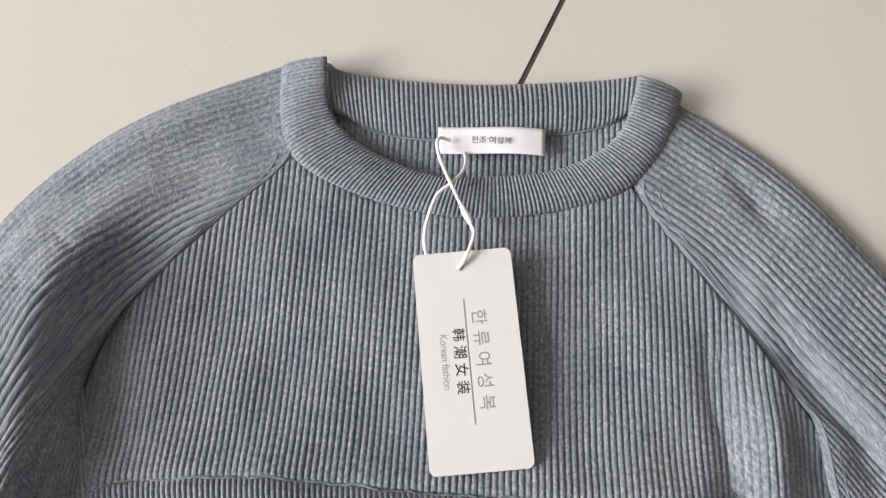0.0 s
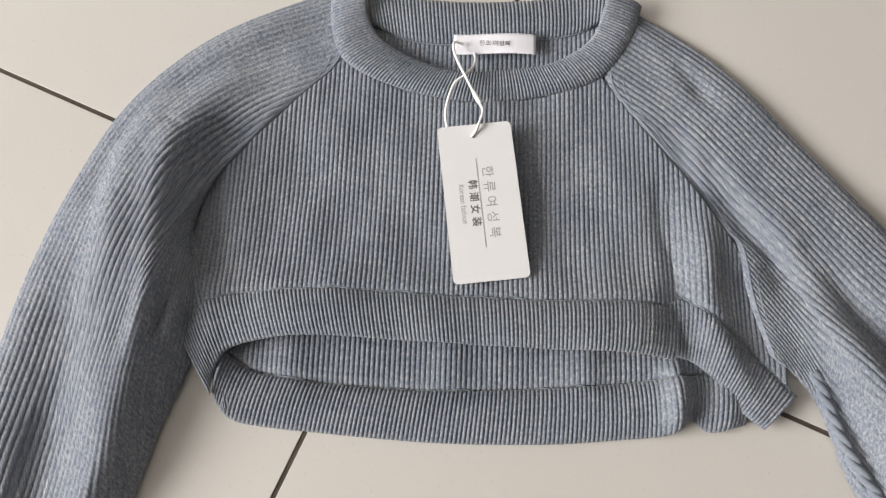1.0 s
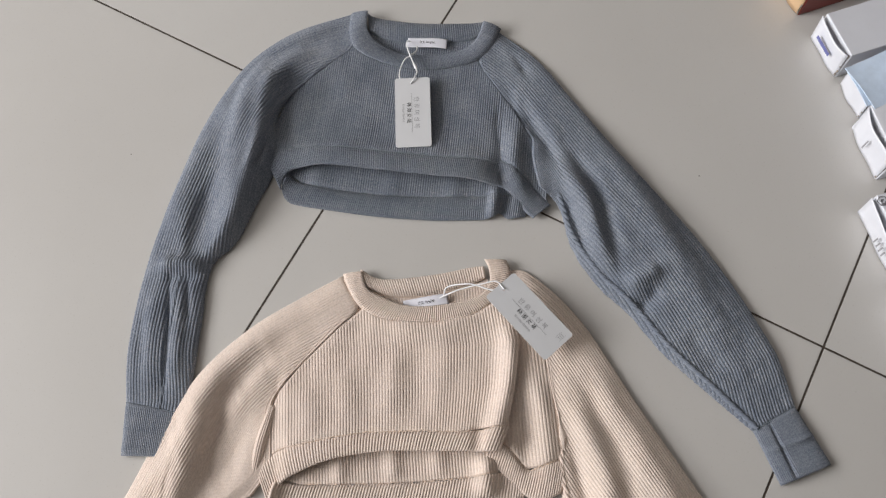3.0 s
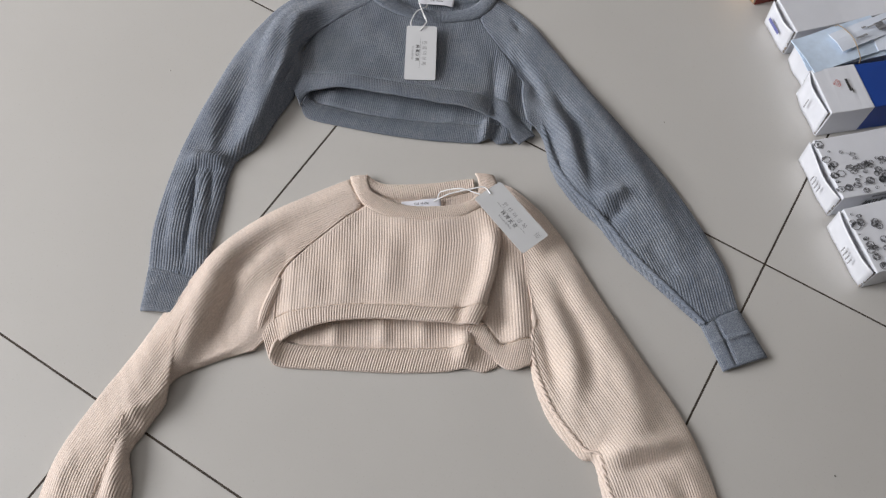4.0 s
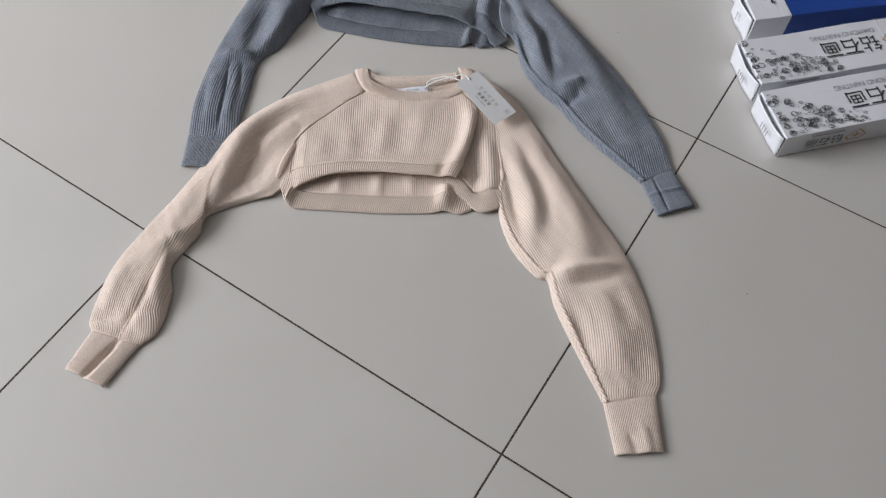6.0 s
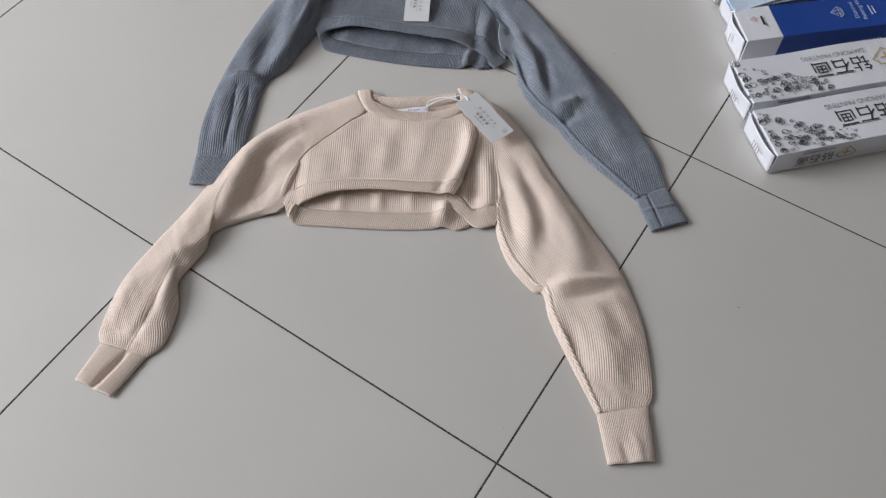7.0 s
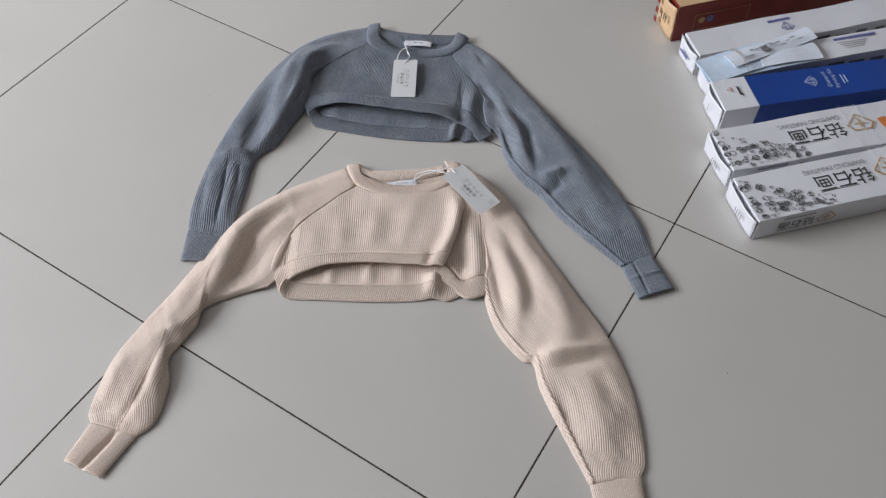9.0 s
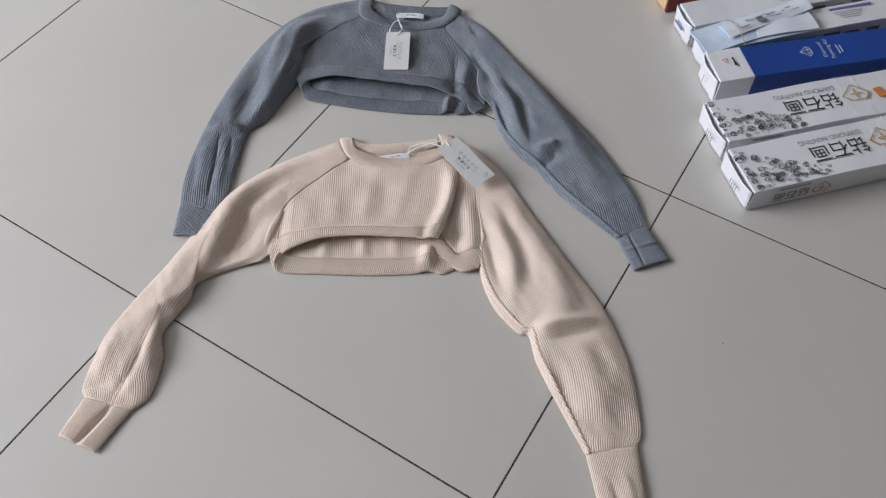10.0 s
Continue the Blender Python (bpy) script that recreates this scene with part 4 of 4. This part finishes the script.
swing_tag(ROOM @ pose(0.0560, 0.4265, 0.0178, 1.0, 0, -14.6), "white paper swing tag with printed lettering on grey sweater")
swing_tag(ROOM @ pose(0.1100, 0.1265, 0.0290, 4, 3, 25.5), "white paper swing tag with printed lettering on cream sweater", True)
g_string, g0 = tag_cord("tag_string", [
    ([(0.0640, 0.4665), (0.0690, 0.4700), (0.0764, 0.4794), (0.0771, 0.4858), (0.0764, 0.4936), (0.0750, 0.5077), (0.0750, 0.5218), (0.0764, 0.5303), (0.0792, 0.5346), (0.0840, 0.5325)], [0.0195, 0.022, 0.020, 0.019, 0.019, 0.021, 0.019, 0.017, 0.014, 0.010]),
    ([(0.0523, 0.4740), (0.0544, 0.4858), (0.0594, 0.4950), (0.0672, 0.5042), (0.0750, 0.5077), (0.0820, 0.5119), (0.0866, 0.5179), (0.0885, 0.5245)], [0.0165, 0.018, 0.0185, 0.019, 0.0190, 0.018, 0.013, 0.009])],
    "white looped cord holding the tag on the grey sweater")
knot = tube(room_path([(0.0772, 0.4850), (0.0767, 0.4900), (0.0761, 0.4955)], [0.0195, 0.0195, 0.0195]) - np.array(g0), 0.0017 * (0.5 + 0.5 * np.sin(np.linspace(0.3, 2.9, 60))), 8)
part("clasp", mesh_of("clasp", *knot), STRING, g_string)
tag_cord("tag_string", [
    ([(0.0247, 0.1846), (0.0325, 0.1909), (0.0580, 0.1824), (0.0742, 0.1704), (0.0840, 0.1650)], [0.010, 0.020, 0.028, 0.030, 0.031]),
    ([(0.0200, 0.1825), (0.0417, 0.1817), (0.0693, 0.1782), (0.0863, 0.1754), (0.0920, 0.1640)], [0.010, 0.022, 0.0285, 0.033, 0.0335])],
    "white looped cord holding the tag on the cream sweater")
neck_label([(0.0810, 0.5425), (0.1301, 0.5228), (0.1252, 0.5094)], 0.0085, "한조 여성복", "white satin neck label woven in grey sweater's collar")
neck_label([(-0.0219, 0.1930), (0.0304, 0.1860), (0.0270, 0.1735)], 0.0065, "한조 여성복", "white satin neck label woven in cream sweater's collar")


# ---- cartons beside the sweaters ----
def carton(name, a, b, degrees, length, width, height, label, material, seed, lid=None, end=None):
    """A long carton on the floor: x runs along it from its near end, y across, from its front edge."""
    root = new(name)
    root.matrix_world = ROOM @ pose(a, b, 0, 0, 0, degrees)
    tagged(root, label, "box", "cartons on the floor")
    rng = random.Random(seed)

    def shell(x0, x1, grow=0.0):
        bm = bmesh.new()
        bmesh.ops.create_cube(bm, size=1, matrix=Matrix.Translation(((x0 + x1) / 2, width / 2, (height + grow) / 2 + 0.0005)) @ Matrix.Diagonal((x1 - x0, width + 2 * grow, height + grow, 1)))
        bmesh.ops.subdivide_edges(bm, edges=[e for e in bm.edges if abs((e.verts[0].co - e.verts[1].co).x) > 0.02], cuts=10)
        bmesh.ops.bevel(bm, geom=[e for e in bm.edges if e.is_manifold and e.calc_face_angle(0) > 1], offset=0.0012, segments=2, profile=0.5, affect="EDGES")
        for v in bm.verts:
            if v.co.z > 0.004:
                v.co.z += 0.0009 * math.sin(v.co.x * 31 + seed) + rng.uniform(-0.0002, 0.0002)
                v.co.y += 0.0007 * math.sin(v.co.x * 23 + seed * 2)
        return bm

    part("body", shell(0.004, length), material, root)
    if lid:
        part("lid", shell(0.003, lid, 0.0008), BOX_WHITE, root, "white carton lid")
    # tucked end flap, bulging and worn
    nu, nv = 13, 9
    y, z = np.meshgrid(np.linspace(0.001, width - 0.001, nu), np.linspace(0.001, height - 0.001, nv), indexing="ij")
    s, t = y / width, z / height
    x = 0.0028 - 0.006 * np.sin(math.pi * s) * (0.3 + 0.7 * t) - 0.003 * t + 0.0008 * np.sin(9 * s + seed)
    ids = np.arange(nu * nv).reshape(nu, nv)
    f = np.stack([ids[:-1, :-1], ids[:-1, 1:], ids[1:, 1:], ids[1:, :-1]], -1).reshape(-1, 4)
    flap = part("end_flap", mesh_of("end_flap", np.stack([x, y, z], -1).reshape(-1, 3), f), end or BOX_WHITE, root)
    mod = flap.modifiers.new("thickness", "SOLIDIFY")
    mod.thickness = 0.0008
    # raw board showing along the worn rim
    rim = [(0.0025 + 0.0006 * math.sin(k * 1.7 + seed), 0.002, 0.004 + (height - 0.006) * k / 11 + rng.uniform(-0.0006, 0.0006)) for k in range(12)]
    part("worn_edge", mesh_of("worn_edge", *tube(rim, [0.0006 + rng.uniform(0, 0.0009) for _ in rim], 6)), BOX_INNER, root)
    return root


def gem_field(root, z, width, seed):
    """Printed gemstones strewn from the near back corner along the front edge."""
    rng = random.Random(seed)
    bm = bmesh.new()

    def gem(x, y, r):
        n = rng.randint(6, 9)
        sq, rot = rng.uniform(0.65, 1.0), rng.uniform(0, 6.3)
        pt = lambda k, q: bm.verts.new((x + q * r * math.cos(k * 6.2832 / n + rot), y + q * r * sq * math.sin(k * 6.2832 / n + rot), z))
        a, b, c = ([pt(k, q) for k in range(n)] for q in (1.0, 0.8, 0.42))
        for k in range(n):
            j = (k + 1) % n
            bm.faces.new((a[k], a[j], b[j], b[k]))
            if rng.random() < 0.45:
                bm.faces.new((b[k], b[j], c[j], c[k]))
        if rng.random() < 0.6:
            bm.faces.new(c[: n // 2 + 1])

    for _ in range(120):
        s = rng.random()
        x = 0.008 + 0.135 * s
        y = 0.004 + rng.random() * (0.058 * (1 - s) ** 1.2 + 0.020)
        if s < 0.16:
            x, y = rng.uniform(0.006, 0.020), rng.uniform(0.004, width - 0.008)
        gem(x, min(y, width - 0.006), rng.choice((rng.uniform(0.0012, 0.003), rng.uniform(0.0035, 0.0068))) * (1.1 - 0.35 * s))
    ob = part("gem_print", bm, GEM_INK, root, "grey printed gemstones")
    ob["kind"] = "stuff"


def emblem(root, x, y, z, r, material, name="emblem", m=None):
    """A plain five-sided outline with a cross in it."""
    bm = bmesh.new()
    shape = ((-0.62, 0.62), (0.62, 0.62), (1.0, 0.1), (0.0, -0.85), (-1.0, 0.1))
    for q, w in ((1.0, 0.84),):
        o = [bm.verts.new((x - q * r * c, y - q * r * s, z)) for c, s in shape]
        i = [bm.verts.new((x - w * r * c, y - w * r * s, z)) for c, s in shape]
        for k in range(5):
            bm.faces.new((o[k], o[(k + 1) % 5], i[(k + 1) % 5], i[k]))
    for x0, x1, y0, y1 in ((-0.4, 0.4, -0.02, 0.12), (-0.07, 0.07, 0.12, 0.42), (-0.07, 0.07, -0.4, -0.02)):
        bm.faces.new([bm.verts.new((x - r * px, y - r * py, z)) for px, py in ((x0, y0), (x1, y0), (x1, y1), (x0, y1))])
    bmesh.ops.recalc_face_normals(bm, faces=bm.faces[:])
    part(name, bm, material, root, "", m)


def gem_outline(root, x, y, z, r, material, turn):
    """The line drawing of a cut stone."""
    bm = bmesh.new()
    pts = {"a": (-1, 0.3), "b": (-0.5, 0.8), "c": (0.5, 0.8), "d": (1, 0.3), "e": (0, -0.9), "f": (-0.4, 0.3), "g": (0.4, 0.3), "h": (0, 0.8)}
    cs, sn = math.cos(turn), math.sin(turn)
    for p, q in ("ab", "bc", "cd", "de", "ea", "af", "fg", "gd", "fe", "ge", "bf", "fh", "hg", "gc"):
        (x0, y0), (x1, y1) = pts[p], pts[q]
        d = Vector((x1 - x0, y1 - y0, 0))
        nrm = Vector((-d.y, d.x, 0)).normalized() * 0.045
        vs = []
        for px, py, k in ((x0, y0, 1), (x1, y1, 1), (x1, y1, -1), (x0, y0, -1)):
            gx, gy = (px + k * nrm.x) * r, (py + k * nrm.y) * r
            vs.append(bm.verts.new((x + gx * cs - gy * sn, y + gx * sn + gy * cs, z)))
        bm.faces.new(vs)
    part("gem_outline", bm, material, root)


PURPLE_INK = plain("violet_ink", (0.13, 0.14, 0.34), 0.5, 0.1, 60)
SILVER_INK = plain("silver_ink", (0.50, 0.58, 0.78), 0.4, 0.05, 60)
ROSE_INK = plain("rose_ink", (0.55, 0.16, 0.13), 0.5, 0.3, 200)


def tape_material():
    """Thin clear film: mostly see-through, glossy, slightly creased."""
    m, nt, b = principled("clear_tape", (0.85, 0.86, 0.88), 0.12)
    b.inputs["Alpha"].default_value = 0.16
    geo = nt.nodes.new("ShaderNodeNewGeometry").outputs["Position"]
    bumped(nt, b, noise_node(nt, geo, 160, 3.0), 0.35, 0.0006)
    return m


TAPE = tape_material()


def print_box(a, b, degrees, seed, label, tied):
    w, h = 0.094, 0.047
    root = carton("carton", a, b, degrees, 0.42, w, h, label, BOX_WHITE, seed)
    z = h + 0.0019
    lettering("box_title", "钻石画", 0.036, INK, root, pose(0.176, 0.048, z, 0, 0, 180), squeeze=0.95)
    part("title_rule", slab(0.066, 0.0008, 0.0002), INK, root, "", pose(0.160, 0.0635 - 0.034, z))
    lettering("box_subtitle", "DIAMOND PAINTING", 0.0135, PALE_INK, root, pose(0.172, 0.073, z, 0, 0, 180), squeeze=0.86)
    gem_field(root, z, w, seed)
    emblem(root, 0.258, 0.052, z, 0.026, GOLD_INK)
    for x in (0.300, 0.325):
        part("orange_mark", slab(0.016, 0.022, 0.0002), ORANGE_INK, root, "", pose(x, 0.045, z, 0, 0, 8))
    # front side prints
    front = lambda x, zz: pose(x, -0.0018, zz, 90, 0, 0)
    lettering("side_title", "钻石画", 0.023, INK, root, pose(0.075, -0.0018, 0.023, 90, 180, 0), squeeze=0.95)
    bar("side_subtitle", 0.055, 0.003, PALE_INK, root, front(0.075, 0.041))
    emblem(root, 0, 0, 0, 0.018, GOLD_INK, "side_emblem", pose(0.128, -0.0019, 0.024, 90, 0, 0))
    # small marks on the end flap
    for k in range(4):
        bar("end_print", 0.002, 0.012, PALE_INK, root, pose(-0.0085, 0.030 + 0.006 * k, 0.026, 90, 0, 90))
    # clear parcel tape round the carton, with whitish cut edges
    for x in tied:
        for y0, wide, mat, nm, rise in ((x, 0.030, TAPE, "tape", 0.0), (x - 0.0148, 0.0007, STRING, "tape_edge", 0.0002), (x + 0.0148, 0.0007, STRING, "tape_edge", 0.0002)):
            prof = [(-0.0020, 0.012), (-0.0024, h - 0.001), (0.0, h + 0.0026), (w / 2, h + 0.0030), (w, h + 0.0026), (w + 0.0024, h - 0.001), (w + 0.0020, 0.012)]
            rows = [[(y0 + k * wide + 0.0012 * math.sin(60 * yy + 9 * x), yy, zz + rise) for k in (-0.5, -0.17, 0.17, 0.5)] for yy, zz in prof]
            ids = np.arange(28).reshape(7, 4)
            f = np.stack([ids[:-1, :-1], ids[:-1, 1:], ids[1:, 1:], ids[1:, :-1]], -1).reshape(-1, 4)
            part(nm, mesh_of(nm, np.array(rows).reshape(-1, 3), f), mat, root, "clear parcel tape" if nm == "tape" else "").visible_shadow = nm != "tape"
    return root


print_box(0.527, -0.060, 1.2, 3, "white carton printed with grey gems and black characters, dented corner", (0.262,))
print_box(0.532, 0.048, -0.5, 8, "white carton printed with grey gems, closed with clear tape", (0.252,))

blue = carton("carton", 0.572, 0.174, -3.2, 0.42, 0.074, 0.055, "deep blue carton with white lid end and silver gem drawing", BOX_BLUE, 5, lid=0.066)
zb = 0.055 + 0.0021
gem_outline(blue, 0.176, 0.040, zb, 0.0125, SILVER_INK, radians(-90))
for k, (words, sz) in enumerate((("Diamond", 0.0105), ("Painting Kit", 0.0105))):
    lettering("blue_title", words, sz, SILVER_INK, blue, pose(0.206 + 0.013 * k, 0.040, zb, 0, 0, 90))
for k in range(2):
    bar("small_print", 0.0022, 0.022 - 0.004 * k, SILVER_INK, blue, pose(0.234 + 0.006 * k, 0.036, zb))
gem_outline(blue, 0.028, 0.045, zb + 0.0008, 0.0062, ROSE_INK, radians(-90))
for k, (bw, bl) in enumerate(((0.0034, 0.021), (0.0014, 0.008))):
    bar("lid_mark", bw, bl, INK, blue, pose(0.043 + 0.003 * k, 0.040 - 0.010 * k, zb + 0.0008))
bar("end_print", 0.002, 0.018, PALE_INK, blue, pose(-0.0085, 0.037, 0.030, 90, 0, 90))

strip_box = carton("carton", 0.590, 0.2565, 0.0, 0.42, 0.054, 0.050, "white carton with violet strip and dark pictures on its side", BOX_WHITE, 12)
zs = 0.050 + 0.0019
bar("violet_strip", 0.085, 0.006, PURPLE_INK, strip_box, pose(0.300, 0.043, zs))
for k in range(4):
    bar("small_print", 0.060 - 0.008 * k, 0.0012, PALE_INK, strip_box, pose(0.29, 0.033 - 0.005 * k, zs))
rs = random.Random(4)
for k in range(7):
    part("side_picture", slab(rs.uniform(0.018, 0.034), rs.uniform(0.014, 0.026), 0.0002, 0.00005), GEM_INK, strip_box, "", pose(0.12 + 0.042 * k, -0.0014, 0.027, 90, 0, 0))
long_box = carton("carton", 0.588, 0.3205, 1.6, 0.44, 0.066, 0.050, "plain white carton with small violet gem drawing on top", BOX_WHITE, 15)
bar("violet_strip", 0.046, 0.006, PURPLE_INK, long_box, pose(0.188, 0.051, zs, 0, 0, 1))
gem_outline(long_box, 0.196, 0.032, zs, 0.013, PURPLE_INK, math.pi)
bar("end_strip", 0.030, 0.006, PURPLE_INK, long_box, pose(-0.0075, 0.035, 0.028, 90, 0, 90))
for k in range(8):
    part("side_picture", slab(rs.uniform(0.010, 0.030), rs.uniform(0.006, 0.018), 0.0002, 0.00005), GEM_INK, long_box, "", pose(0.10 + 0.040 * k, -0.0014, 0.032, 90, 0, 0))

red = carton("carton", 0.583, 0.4215, 2.5, 0.40, 0.066, 0.080, "dark red carton with tan top and gold side panel", BOX_RED, 21, end=BOX_TAN)
part("tan_top", slab(0.394, 0.064, 0.0008, 0.0002), BOX_TAN, red, "tan printed top", pose(0.203, 0.033, 0.0818))
for x, zz, bw, bh in ((0.10, 0.056, 0.115, 0.0008), (0.10, 0.020, 0.115, 0.0008), (0.0425, 0.038, 0.0008, 0.036), (0.1575, 0.038, 0.0008, 0.036)):
    bar("gold_line", bw, bh, GOLD_INK, red, pose(x, -0.0014, zz, 90, 0, 0))
for k, mt in enumerate((GOLD_INK, PURPLE_INK)):
    bm = bmesh.new()
    bmesh.ops.create_cone(bm, cap_ends=True, segments=20, radius1=0.007, radius2=0.007, depth=0.0003)
    part("round_mark", bm, mt, red, "", pose(0.058 + 0.018 * k, -0.0015, 0.042, 90, 0, 0))
for k in range(3):
    bar("red_mark", 0.010, 0.012, BOX_RED, red, pose(-0.009, 0.055, 0.018 + 0.022 * k, 90, 0, 90))
    bar("end_print", 0.003, 0.016, INK, red, pose(-0.0095, 0.018 + 0.008 * k, 0.045, 90, 0, 90))


# ---- folded leaflets with a rubber band, lying on two cartons ----
BAG = plain("bluish_bag", (0.62, 0.73, 0.87), 0.3, 0.08, 60, 0.3)
BAND = plain("rubber_band", (0.36, 0.27, 0.17), 0.6, 0.1, 80)


def leaflet():
    root = new("leaflets")
    root.matrix_world = ROOM @ pose(0.682, 0.283, 0.0535, 0, 0, 4)
    tagged(root, "folded bluish paper leaflets bound with a rubber band", "papers")
    for k, (x, y, ang, w, d) in enumerate(((0.0, -0.004, -3, 0.215, 0.056), (-0.038, 0.002, 4, 0.135, 0.062), (0.062, -0.010, -6, 0.115, 0.044), (0.038, 0.014, 8, 0.185, 0.034))):
        bm = bmesh.new()
        bmesh.ops.create_grid(bm, x_segments=24, y_segments=5, size=0.5, matrix=Matrix.Diagonal((w, d, 1, 1)))
        for v in bm.verts:
            s = v.co.x / w
            v.co.z = 0.0015 * math.sin(s * 6 + k) + 0.006 * abs(s) ** 2.2 * (1 if k % 2 else 0.5) + 0.0012 * math.cos(v.co.y / d * 5)
        sheet = part("sheet", bm, BAG if k < 2 else PAPER, root, "", pose(x, y, 0.0028 * k + 0.001, 0, 0, ang))
        mod = sheet.modifiers.new("thickness", "SOLIDIFY")
        mod.thickness = 0.0012
        if k == 3:
            rl = random.Random(2)
            for q in range(10):
                part("small_print", slab(rl.uniform(0.006, 0.02), rl.uniform(0.0012, 0.003), 0.0002), PALE_INK, sheet, "", pose(-0.055 + 0.0125 * q, rl.uniform(-0.009, 0.009), 0.0052))
            part("code_print", slab(0.014, 0.014, 0.0002), GEM_INK, sheet, "", pose(-0.018, -0.003, 0.0050))
    loop = [(-0.03, -0.034, -0.002), (-0.032, -0.030, 0.009), (-0.030, 0.0, 0.0155), (-0.034, 0.028, 0.011), (-0.033, 0.034, -0.001)]
    part("rubber_band", mesh_of("rubber_band", *tube(curve(loop, 40), 0.0007, 6)), BAND, root)


leaflet()


# ---- crumbs on the floor ----
CRUMB = plain("dark_crumb", (0.10, 0.085, 0.07), 0.9, 0.3, 300)
rc = random.Random(9)
spots = [(0.3946, -0.2744, 0.0012), (0.3726, 0.2425, 0.0010), (-0.3055, 0.4865, 0.0009), (-0.12, -0.30, 0.0005), (0.02, -0.38, 0.0005)]
for a, b, r in spots:
    bm = bmesh.new()
    bmesh.ops.create_icosphere(bm, subdivisions=1, radius=r)
    for v in bm.verts:
        v.co *= rc.uniform(0.7, 1.2)
        v.co.z = v.co.z * 0.5 + r * 0.4
    ob = part("crumb", bm, CRUMB)
    ob.matrix_world = ROOM @ pose(a, b, 0)
    tagged(ob, "tiny dark crumb lying on a floor tile", "crumb", "crumbs on the floor")
